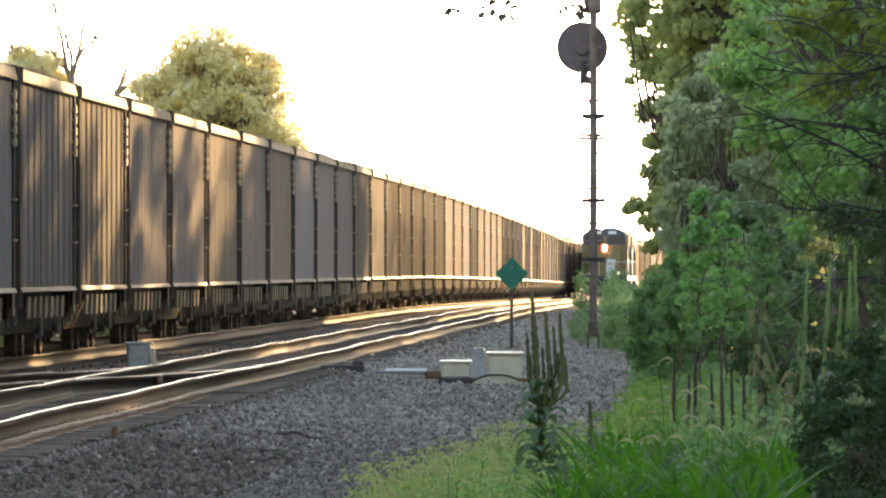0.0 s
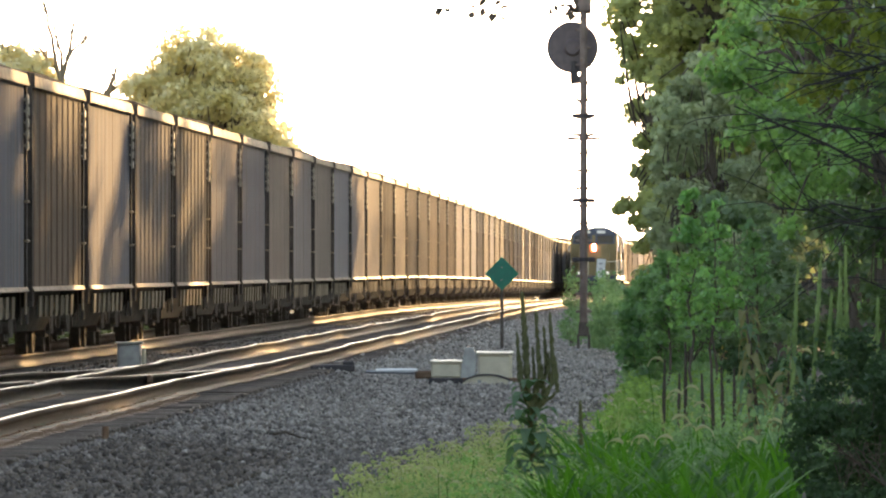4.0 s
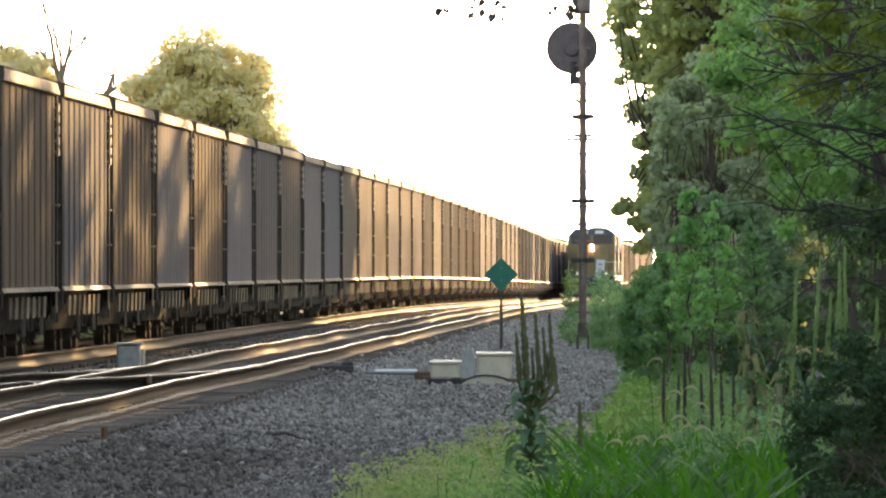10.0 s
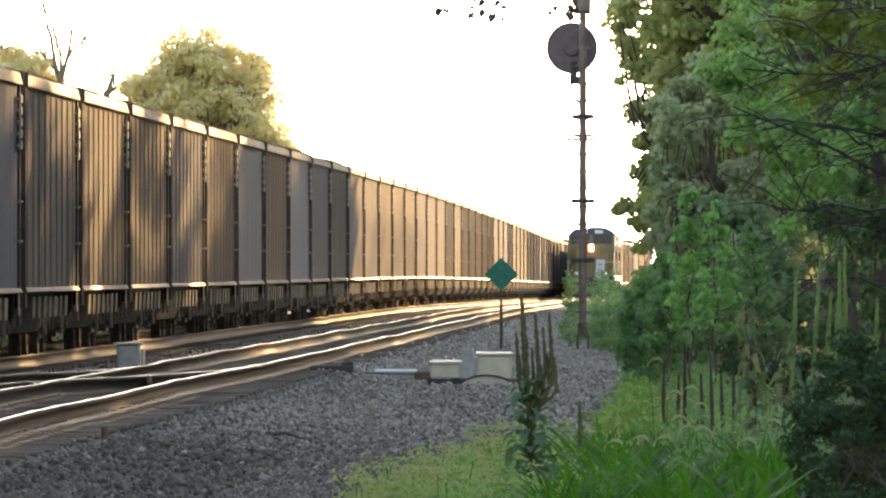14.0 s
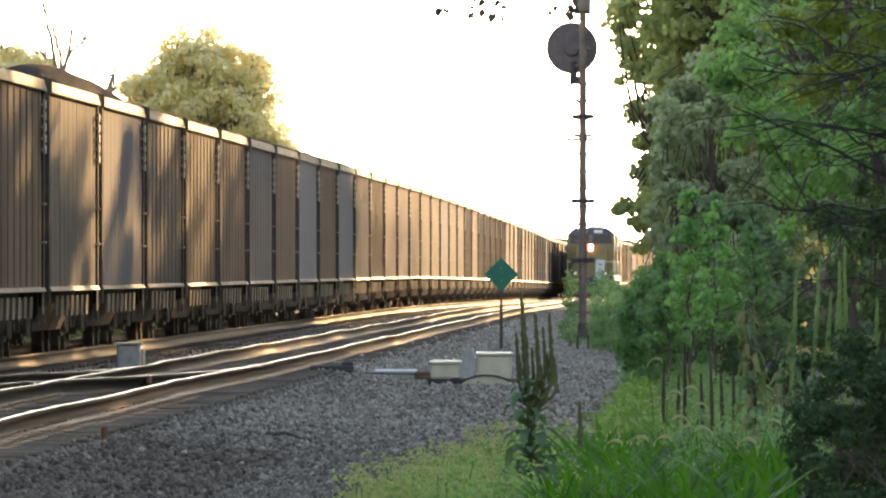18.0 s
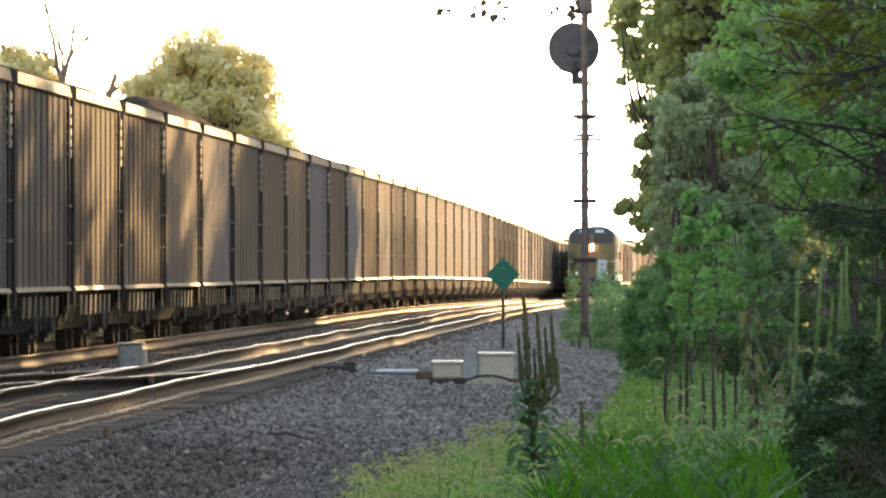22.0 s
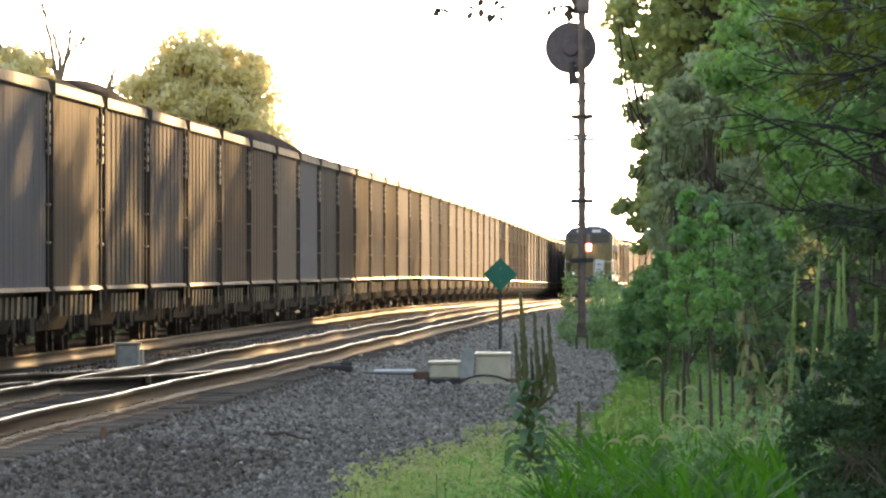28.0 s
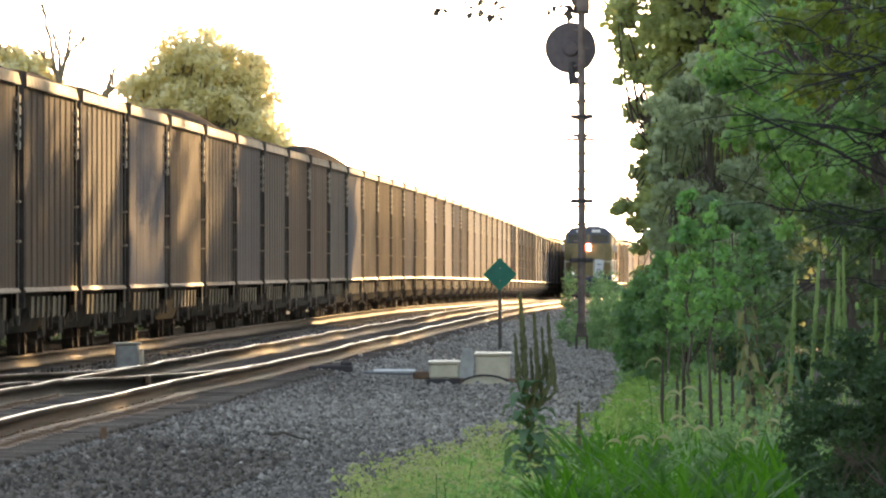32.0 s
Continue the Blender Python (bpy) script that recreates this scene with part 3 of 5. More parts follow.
stones("ballast_oily_foreground", 4200, (-5.0, -3.6, 82, 116), 0.06, 12, "brown oily stones in the foreground", 0.02, M_STONE_DIRTY)
stones("ballast_far_shoulder", 10000, (-5.6, -2.6, 185, 500), 0.085, 10, "grey crushed stone ballast on the far shoulder", 0.0, M_STONE_PALE)
stones("ballast_mound", 2600, (-3.6, -0.9, 205, 256), 0.07, 8, "heaped pale grey stones round the signal mast", 0.015, M_STONE_PALE)


# ---- the coal train ----
PITCH = 16.18
LEN, HALF_W, TOP, SILL = 14.95, 1.55, 3.88, 0.98


def gondola(mat, chord_mat, ribbed, label, heap):
    """A loaded coal gondola; its origin is on the rails at mid-length."""
    root = tagged(new("coal_gondola"), label, "freight car", "cars of the coal train")
    h = LEN / 2
    bm = box(BM(), 0, 0, (TOP + SILL) / 2, 2 * HALF_W - 0.1, LEN - 0.1, TOP - SILL)
    bmesh.ops.delete(bm, geom=[f for f in bm.faces if f.normal.z > 0.5], context="FACES_ONLY")
    bmesh.ops.solidify(bm, geom=bm.faces[:], thickness=0.05)
    part("body", bm, mat, root)
    end_post = mesh_of("end_post", box(BM(), 0, 0, (TOP + SILL) / 2 + 0.1, 0.1, 0.07, TOP - SILL - 0.3), mat)
    for x in (-0.8, 0.0, 0.8):
        part("end_post", end_post, None, root, at=pose(x, -h + 0.03, 0))
    for s in (-1, 1):
        e = s * HALF_W
        bm = BM()
        prism(bm, [(e - s * 0.12, TOP - 0.17), (e + s * 0.012, TOP - 0.17), (e + s * 0.012, TOP - 0.15), (e - s * 0.022, TOP - 0.005), (e - s * 0.03, TOP), (e - s * 0.12, TOP)], -h, h)
        part("top_chord", bm, chord_mat, root, "pale rolled top chord")
        bm = BM()
        prism(bm, [(e - s * 0.10, SILL - 0.05), (e + s * 0.006, SILL - 0.05), (e + s * 0.012, SILL - 0.04), (e - s * 0.02, SILL + 0.02), (e - s * 0.10, SILL + 0.02)], -h + 0.05, h - 0.05)
        part("side_sill", bm, M_SILL, root, "pale side sill")
    # outside posts on the ribbed cars, flat lap seams on the smooth ones
    z0, z1 = SILL + 0.03, TOP - 0.17
    bm = BM()
    e = HALF_W - 0.05
    if ribbed:
        prism(bm, [(e - 0.002, -0.20), (e + 0.017, -0.13), (e + 0.017, 0.13), (e - 0.002, 0.20)], z0, z1, "z")
    else:
        prism(bm, [(e - 0.002, -0.06), (e + 0.003, -0.05), (e + 0.003, 0.05), (e - 0.002, 0.06)], z0, z1, "z")
    post = mesh_of("side_post" if ribbed else "lap_seam", bm, mat)
    count = 9 if ribbed else 6
    for k in range(count):
        part("side_post" if ribbed else "lap_seam", post, None, root, at=pose(0, -h + 0.95 + k * (LEN - 2.1) / (count - 1), 0))
    # corner posts, ladder and grab irons
    # Posts drawn wide and dark to paint the shaded gap.
    for y0, y1, end in ((-0.3, 0.02, h), (-0.02, 0.42, -h)):
        bm = prism(BM(), [(HALF_W - 0.14, y0), (HALF_W - 0.02, y0), (HALF_W - 0.02, y1), (HALF_W - 0.14, y1)], SILL - 0.25, TOP - 0.172, "z")
        prism(bm, [(HALF_W - 0.14, max(y0, -0.06)), (HALF_W + 0.016, max(y0, -0.06)), (HALF_W + 0.016, min(y1, 0.06)), (HALF_W - 0.14, min(y1, 0.06))], TOP - 0.172, TOP + 0.02, "z")
        part("corner_post", bm, M_GAP_SHADE, root, "corner post coloured dark for the shade between cars", pose(0, end, 0))
    bm = BM()
    for y in (-0.2, 0.2):
        box(bm, HALF_W + 0.008, y, 3.22, 0.012, 0.04, 0.76)
    for k in range(5):
        z = 2.9 + k * 0.155
        box(bm, HALF_W + 0.012, 0, z, 0.03, 0.42, 0.105)
        for y in (-0.2, 0.2):
            box(bm, HALF_W - 0.012, y, z, 0.04, 0.04, 0.03)
    lad = mesh_of("ladder", bm, M_RUNG)
    part("ladder", lad, None, root, "bright short ladder", pose(0, h - 0.6, 0))
    bm = rod(BM(), (HALF_W + 0.012, -0.2, 0), (HALF_W + 0.012, 0.2, 0), 0.02, seg=6)
    for y in (-0.2, 0.2):
        box(bm, HALF_W - 0.015, y, 0, 0.05, 0.03, 0.03)
    grab = mesh_of("grab_iron", bm, M_CHORD)
    for z in (1.62, 2.15):
        part("grab_iron", grab, None, root, at=pose(0, h - 0.55, z))
    part("corner_bracket", box(BM(), HALF_W - 0.03, h - 0.3, 0.78, 0.02, 0.42, 0.30, 0.004), M_CHORD, root, "pale bracket below the side sill")
    # hopper ribs that hang below the sill between the trucks
    bm = BM()
    prism(bm, [(HALF_W - 0.072, SILL - 0.11), (HALF_W - 0.05, SILL - 0.11), (HALF_W - 0.056, 0.62), (HALF_W - 0.06, 0.58), (HALF_W - 0.082, 0.58), (HALF_W - 0.078, 0.62)], -0.36, 0.36)
    rib = mesh_of("hanging_panel", bm, M_PANEL)
    for k in range(7):
        part("hanging_panel", rib, None, root, at=pose(0, -4.5 + k * 1.5, 0))
    bm = BM()
    prism(bm, [(-1.36, SILL), (1.36, SILL), (1.1, 0.36), (-1.1, 0.36)], -4.5, 4.5)
    part("tub", bm, M_TUB, root, "dark bathtub floor")
    part("coal_load", heap, None, root, "heaped black coal")
    for s in (-1, 1):
        bm = box(BM(), 0, s * (h + 0.22), 0.86, 0.3, 0.62, 0.28, 0.03)
        box(bm, 0.06, s * (h + 0.53), 0.86, 0.34, 0.18, 0.26, 0.03)
        part("coupler", bm, M_TRUCK, root)
        bm = rod(BM(), (HALF_W - 0.1, s * (h - 0.35), 0.5), (HALF_W - 0.1, s * (h - 0.05), 0.5), 0.016, seg=6)
        rod(bm, (HALF_W - 0.1, s * (h - 0.35), 0.5), (HALF_W - 0.1, s * (h - 0.35), 0.95), 0.016, seg=6)
        rod(bm, (HALF_W - 0.1, s * (h - 0.05), 0.5), (HALF_W - 0.1, s * (h - 0.05), 0.95), 0.016, seg=6)
        part("stirrup_step", bm, M_TRUCK, root)
        truck = new("truck")
        truck.parent, truck.location = root, (0, s * 5.6, 0)
        for side in (-1, 1):
            part("side_frame", SIDE_FRAME, None, truck, "grimy cast side frame with springs", pose(side * 1.0, 0, 0, 0, 0, 0 if side > 0 else 180))
        part("bolster", box(BM(), 0, 0, 0.62, 2.1, 0.4, 0.26, 0.03), M_TRUCK, truck)
        for w in (-0.89, 0.89):
            part("wheelset", WHEELSET, None, truck, "axle with two steel wheels", pose(0, w, 0.457))
    return root


def side_frame_mesh():
    bm = BM()
    outline = [(-1.15, 0.36), (-0.95, 0.36), (-0.9, 0.52), (-0.62, 0.42), (-0.42, 0.25), (0.42, 0.25), (0.62, 0.42), (0.9, 0.52), (0.95, 0.36), (1.15, 0.36),
               (1.12, 0.62), (0.6, 0.74), (0.35, 0.82), (-0.35, 0.82), (-0.6, 0.74), (-1.12, 0.62)]
    prism(bm, outline, -0.07, 0.07, "x")
    for y in (-0.2, 0.0, 0.2):
        rod(bm, (0.09, y, 0.3), (0.09, y, 0.56), 0.07, seg=8)
    for y in (-0.89, 0.89):
        rod(bm, (0.02, y, 0.46), (0.16, y, 0.46), 0.11, seg=12)
    return mesh_of("side_frame", bm, M_TRUCK)


def wheelset_mesh():
    bm = rod(BM(), (-1.05, 0, 0), (1.05, 0, 0), 0.08, seg=10)
    for s in (-1, 1):
        rod(bm, (s * 0.70, 0, 0), (s * 0.83, 0, 0), 0.457, seg=18)
        rod(bm, (s * 0.67, 0, 0), (s * 0.70, 0, 0), 0.482, seg=18)
        rod(bm, (s * 0.83, 0, 0), (s * 0.86, 0, 0), 0.16, seg=14)
        for a in range(6):
            c, d = math.cos(a * 1.047), math.sin(a * 1.047)
            rod(bm, (s * 0.825, 0.28 * c, 0.28 * d), (s * 0.845, 0.28 * c, 0.28 * d), 0.06, seg=5)
    return mesh_of("wheelset", bm, M_WHEEL)


def heap_mesh(seed, crest, lumps):
    """The coal on a car: long mounds with uneven crests, down to the side sheets."""
    ny, nx = 60, 12
    verts = []
    for j in range(ny + 1):
        y = -LEN / 2 + 0.15 + (LEN - 0.3) * j / ny
        along = sum(a * math.exp(-((y - c) / w) ** 2) for c, w, a in lumps)
        for i in range(nx + 1):
            u = i / nx * 2 - 1
            across = (1 - u * u) ** 0.8
            z = TOP - 0.42 + (crest + 0.42) * min(1, along) * across
            z += 0.05 * noise.noise((u * 4 + seed, y * 2.2, seed)) + 0.02 * noise.noise((u * 14, y * 7, seed))
            verts.append((u * (HALF_W - 0.11), y, z))
    w = nx + 1
    faces = np.array([(j * w + i, j * w + i + 1, (j + 1) * w + i + 1, (j + 1) * w + i) for j in range(ny) for i in range(nx)])
    return raw_mesh("coal_load", np.array(verts), faces, M_COAL)


SIDE_FRAME, WHEELSET = side_frame_mesh(), wheelset_mesh()
HEAPS = [heap_mesh(1, 0.40, [(-3, 3.6, 1), (3.2, 3.4, 0.95)]), heap_mesh(2, 0.42, [(0, 5.5, 1)]), heap_mesh(3, 0.33, [(-3.5, 2.8, 0.9), (3.5, 3.2, 1)]),
         heap_mesh(4, 0.64, [(2, 5.5, 1)]), heap_mesh(5, 0.58, [(-5, 4.0, 1), (4, 4, 0.75)]),
         heap_mesh(6, 0.56, [(-3, 3.2, 1), (4, 3, 0.8)])]
KINDS = [(M_ALU, False, "smooth grey aluminium coal gondola loaded with coal", 1),
         (M_BROWN, True, "ribbed weathered brown coal gondola loaded with coal", 0),
         (M_ALU_DUSTY, False, "dusty tan aluminium coal gondola loaded with coal", 2),
         (M_DARK, True, "ribbed soot-darkened grey coal gondola loaded with coal", 0),
         (M_DARK, False, "smooth soot-darkened coal gondola loaded with coal", 2),
         (M_ALU_DUSTY, True, "ribbed dusty tan coal gondola loaded with coal", 1),
         (M_ALU, False, "smooth grey coal gondola with a high peaked heap of coal", 3),
         (M_ALU_DUSTY, True, "ribbed dusty tan coal gondola heaped high at one end", 4),
         (M_BROWN, False, "smooth weathered brown coal gondola loaded with coal", 2),
         (M_DARK, True, "ribbed soot-darkened grey coal gondola with a rounded heap of coal", 5)]
# the order of the cars as they pull away, the leading ones first
TOLD = dict(zip(range(12, -21, -1), (5, 2, 5, 4, 4, 0, 2, 4, 2, 0, 4, 5, 3, 0, 1, 0, 1, 3, 1, 1, 7, 6, 2, 1, 1, 5, 9, 5, 8, 0, 5, 1, 8)))
FIRST, LAST = -20, 47
ORDER = random.Random(4)
cars = []


def build_train():
    protos = {}
    for n in range(FIRST, LAST + 1):
        k = ORDER.choice((0, 0, 1, 1, 2, 2, 3, 4, 5))
        k = TOLD.get(n, k)
        y = 170.2 + PITCH * (n + 0.5)
        m = pose(TRAIN_X + lean(y), y, dip(y), 0, 0, heading(y))
        if k not in protos:
            mat, ribbed, label, heap = KINDS[k]
            protos[k] = gondola(mat, M_CHORD, ribbed, label, HEAPS[heap])
            protos[k].matrix_basis = m
            cars.append((n, protos[k]))
        else:
            cars.append((n, copy_thing(protos[k], m)))


build_train()


# ---- the waiting locomotive far down the near track ----
def locomotive(label):
    root = tagged(new("locomotive"), label, "locomotive", "locomotives of the waiting train")
    W = 1.55

    def p(name, bm, mat, lab="", parent=root):
        return part(name, bm, mat, parent, lab)
    p("frame", box(BM(), 0, 11, 1.28, 3.1, 21.5, 0.34, 0.03), M_LOCO_BLUE)
    bm = prism(BM(), [(-1.05, 1.45), (1.05, 1.45), (1.05, 3.2), (0.72, 3.55), (-0.72, 3.55), (-1.05, 3.2)], 0.9, 2.7)
    p("nose", bm, M_LOCO_YELLOW, "dusty yellow short hood")
    bm = prism(BM(), [(-W, 1.45), (W, 1.45), (W, 4.25), (1.05, 4.64), (-1.05, 4.64), (-W, 4.25)], 2.7, 5.2)
    p("cab", bm, M_LOCO_YELLOW, "yellow cab with a dark roof band")
    bm = prism(BM(), [(-W - 0.02, 4.23), (W + 0.02, 4.23), (1.07, 4.68), (-1.07, 4.68)], 2.66, 5.3)
    p("cab_roof", bm, M_LOCO_BLUE, "dark blue cab roof")
    for s in (-1, 1):
        w = p("windshield", box(BM(), s * 0.75, 2.68, 3.95, 1.05, 0.03, 0.5, 0.01), M_GLASS, "dark windshield pane")
        p("window_surround", box(BM(), s * 0.75, 2.69, 3.95, 1.3, 0.02, 0.66, 0.01), M_LOCO_BLUE, "", w)
        p("number_board", box(BM(), s * 0.5, 2.64, 4.44, 0.55, 0.06, 0.2, 0.01), M_WHITE, "pale number board with unreadable figures")
        p("ditch_light", rod(BM(), (s * 0.95, 0.06, 1.62), (s * 0.95, 0.2, 1.62), 0.11, seg=14), M_DIM, "small lit ditch light")
        p("mirror", box(BM(), s * (W + 0.1), 3.0, 3.3, 0.14, 0.05, 0.4, 0.01), M_STEEL)
        bm = BM()
        for k in range(4):
            box(bm, s * 1.38, 0.55, 0.4 + 0.28 * k, 0.36, 0.3, 0.03)
        p("step", bm, M_STEEL, "front steps")
        bm = BM()
        for y in np.arange(5.6, 21, 2.5):
            rod(bm, (s * 1.5, y, 1.45), (s * 1.5, y, 2.5), 0.02, seg=6)
        rod(bm, (s * 1.5, 5.4, 2.5), (s * 1.5, 21, 2.5), 0.022, seg=6)
        p("handrail", bm, M_CREAM, "pale side handrail")
        bm = BM()
        rod(bm, (s * 1.5, 0.35, 1.3), (s * 1.5, 0.35, 2.55), 0.025, seg=6)
        rod(bm, (s * 0.35, 0.3, 2.4), (s * 1.5, 0.35, 2.4), 0.025, seg=6)
        rod(bm, (s * 0.35, 0.3, 1.4), (s * 0.35, 0.3, 2.4), 0.025, seg=6)
        p("front_handrail", bm, M_CREAM)
    # The case glows red only to draw the headlight's glare.
    p("headlight_case", box(BM(), 0, 0.86, 3.36, 0.34, 0.14, 0.50, 0.04), M_GLARE, "headlight case made to glow red for the glare round the lamps")
    for dz in (-0.11, 0.11):
        p("headlight", rod(BM(), (0.04, 0.76, 3.36 + dz), (0.04, 0.9, 3.36 + dz), 0.10, seg=18), M_LAMP, "bright lit headlight")
    bm = prism(BM(), [(-1.0, 1.45), (1.0, 1.45), (1.0, 3.85), (0.7, 4.2), (-0.7, 4.2), (-1.0, 3.85)], 5.2, 20.6)
    p("long_hood", bm, M_LOCO_BLUE)
    bm = prism(BM(), [(-1.5, 3.4), (1.5, 3.4), (1.5, 4.2), (1.1, 4.55), (-1.1, 4.55), (-1.5, 4.2)], 16.6, 20.9)
    p("radiator", bm, M_LOCO_BLUE, "flared radiator housing")
    p("air_conditioner", box(BM(), 0.35, 3.9, 4.74, 0.9, 1.0, 0.16, 0.04), M_WHITE, "pale roof unit")
    p("horn", rod(BM(), (-0.4, 3.2, 4.72), (-0.4, 2.7, 4.76), 0.04, 0.1), M_STEEL)
    p("exhaust", box(BM(), 0, 11, 4.3, 0.7, 1.2, 0.25, 0.03), M_BLACK)
    bm = prism(BM(), [(-1.45, 1.1), (1.45, 1.1), (1.35, 0.2), (-1.35, 0.2)], 0.2, 0.36)
    p("snow_plow", bm, M_BLACK, "black pilot plow")
    p("coupler", box(BM(), 0, 0.0, 0.87, 0.35, 0.7, 0.32, 0.04), M_TRUCK)
    p("fuel_tank", box(BM(), 0, 11, 0.7, 2.8, 5.2, 0.9, 0.15), M_BLACK)
    for y in (4.2, 17.6):
        truck = new("truck")
        truck.parent, truck.location = root, (0, y, 0)
        for s in (-1, 1):
            p("side_frame", box(BM(), s * 1.12, 0, 0.72, 0.2, 4.4, 0.42, 0.08), M_TRUCK, "", truck)
        for w in (-1.7, 0, 1.7):
            bm = rod(BM(), (-1.0, 0, 0), (1.0, 0, 0), 0.09, seg=10)
            for s in (-1, 1):
                rod(bm, (s * 0.69, 0, 0), (s * 0.83, 0, 0), 0.52, seg=24)
                for a in range(4):
                    rod(bm, (s * 0.83, 0.3 * math.cos(a * 1.57), 0.3 * math.sin(a * 1.57)), (s * 0.85, 0.3 * math.cos(a * 1.57), 0.3 * math.sin(a * 1.57)), 0.07, seg=6)
            part("wheelset", mesh_of("wheelset", bm, M_WHEEL), None, truck, at=pose(0, w, 0.52))
    return root


LOCO_X = NEAR_X
waiting_cars = []
locos = [(0.0, locomotive("yellow-nosed dark diesel locomotive with lit headlights, on the main track"))]
locos.append((22.6, copy_thing(locos[0][1], pose(NEAR_X, 900, -1))))
locos[0][1].scale.z = 0.975
locos[1][1].scale.z = 0.975
for i in range(6):
    waiting_cars.append((46.0 + 8 + PITCH * i, copy_thing(cars[i][1], pose(NEAR_X, 920 + PITCH * i, -1))))
    tagged(waiting_cars[-1][1], group="cars of the waiting train")
locos[1][1]["label"] = "second dark diesel locomotive coupled behind the leading one"


# ---- plants ----
def leaves(rng, centres, radii, count, size, flat=0.62, droop=0.0, loose=0.75, thin=None):
    """Folded four-cornered leaves in flattened sprays; they face up and outwards. Gives verts and faces."""
    share = radii ** 1.7 * (1.0 if thin is None else thin)
    pick = rng.choice(len(centres), count, p=share / share.sum())
    d = rng.normal(size=(count, 3))
    d /= np.linalg.norm(d, axis=1)[:, None]
    r = rng.uniform(0, 1, count) ** 0.45
    c = centres[pick] + d * (r * radii[pick])[:, None] * np.array((1, 1, flat))
    up = d * 0.8 + np.array((0, 0, 0.5)) + rng.normal(size=(count, 3)) * loose
    up /= np.linalg.norm(up, axis=1)[:, None]
    ax = rng.normal(size=(count, 3)) + d * 0.5
    ax[:, 2] -= droop + 0.3
    side = np.cross(ax, up)
    side /= np.linalg.norm(side, axis=1)[:, None]
    ax = np.cross(up, side)
    s = size * rng.uniform(0.6, 1.35, count)[:, None]
    v = np.stack([c - ax * s * 0.5, c + side * s * 0.42 + up * s * 0.12, c + ax * s * 0.55 - up * s * 0.1, c - side * s * 0.42 + up * s * 0.12], 1)
    f = np.arange(count * 4).reshape(-1, 4)
    return v.reshape(-1, 3), f


def limb(bm, a, b, r0, r1, rng, bend=0.12, n=5):
    """A bent tapering tube."""
    a, b = Vector(a), Vector(b)
    seg = 7 if r0 > 0.08 else 5 if r0 > 0.02 else 3
    off = Vector(rng.normal(size=3)) * (b - a).length * bend
    turn = (b - a).to_track_quat("Z", "Y")
    rings = []
    for i in range(n + 1):
        s = i / n
        p = a.lerp(b, s) + off * math.sin(s * math.pi)
        if 0 < i < n:
            p += Vector(rng.normal(size=3)) * (b - a).length * 0.012
        r = r0 + (r1 - r0) * s
        rings.append([bm.verts.new(p + turn @ Vector((r * math.cos(k * 6.2832 / seg), r * math.sin(k * 6.2832 / seg), 0))) for k in range(seg)])
    for lo, hi in zip(rings, rings[1:]):
        for k in range(seg):
            bm.faces.new((lo[k], lo[(k + 1) % seg], hi[(k + 1) % seg], hi[k]))
    bm.faces.new(rings[-1])


def tree(label, x, y, height, crown, clumps, count, leaf, mat, seed, trunk=0.16, clump=0.55, name="tree", base=None, bark=None, shell=0.55, wood=1.0, extra=(), loose=0.75, uneven=0.16):
    """A tapered trunk, limbs to every clump, and a crown of single leaves. crown: centre height, half width, half depth, half height."""
    rng = np.random.default_rng(seed)
    root = tagged(new(name), label, "shrub" if name == "shrub" else "tree")
    gz = ground_z(x, y) if base is None else base
    root.location = (x, y, gz)
    cz, rx, ry, rz = crown
    d = rng.normal(size=(clumps, 3))
    d /= np.linalg.norm(d, axis=1)[:, None]
    k = shell + (1 - shell) * rng.uniform(0, 1, clumps) ** 0.6
    centres = d * k[:, None] * np.array((rx, ry, rz)) * rng.uniform(0.97 - uneven, 0.97 + uneven, (clumps, 1)) + np.array((0, 0, cz))
    centres[:, 2] = np.maximum(centres[:, 2], 0.12)
    radii = clump * rng.uniform(0.6, 1.35, clumps)
    if extra:
        # boughs that stand out of the crown: sideways, along, height over the root, size
        far = [(dx + rng.normal() * q * 0.5, dy + rng.normal() * q, z + rng.normal() * q * 0.35, q * rng.uniform(0.4, 0.95)) for dx, dy, z, q in extra for _ in range(6)]
        centres = np.concatenate([centres, np.array([f[:3] for f in far])])
        radii = np.concatenate([radii, np.array([f[3] for f in far])])
    bm = BM()
    top = min(height, cz + rz * 0.6)
    limb(bm, (0, 0, -0.15), (rng.normal() * 0.15, 0, top), trunk, trunk * 0.25, rng, 0.03, 8)
    part("trunk", bm, bark or M_BARK, root)
    boughs = min(7, max(3, clumps // 8))
    order = np.argsort(np.arctan2(centres[:, 1], centres[:, 0]))
    for group in np.array_split(order, boughs):
        mid = centres[group].mean(axis=0)
        start = Vector((0, 0, max(0.15 * top, min(top * 0.85, mid[2] - 0.6 * math.hypot(mid[0], mid[1]) - 0.25 * rz))))
        bm = BM()
        limb(bm, start, mid, trunk * 0.45 * wood, trunk * 0.2 * wood, rng, 0.05, 5)
        for i in group:
            limb(bm, start.lerp(Vector(mid), rng.uniform(0.45, 1)), centres[i], trunk * 0.2 * wood, trunk * 0.05 * wood, rng, 0.08, 3)
        part("limb", bm, bark or M_BARK, root)
    if count:
        v, f = leaves(rng, centres, radii, count, leaf, loose=loose, thin=np.where(np.arange(len(radii)) < clumps, 1.0, 0.75))
        part("crown", raw_mesh("crown", v, f, mat), None, root)
    return root


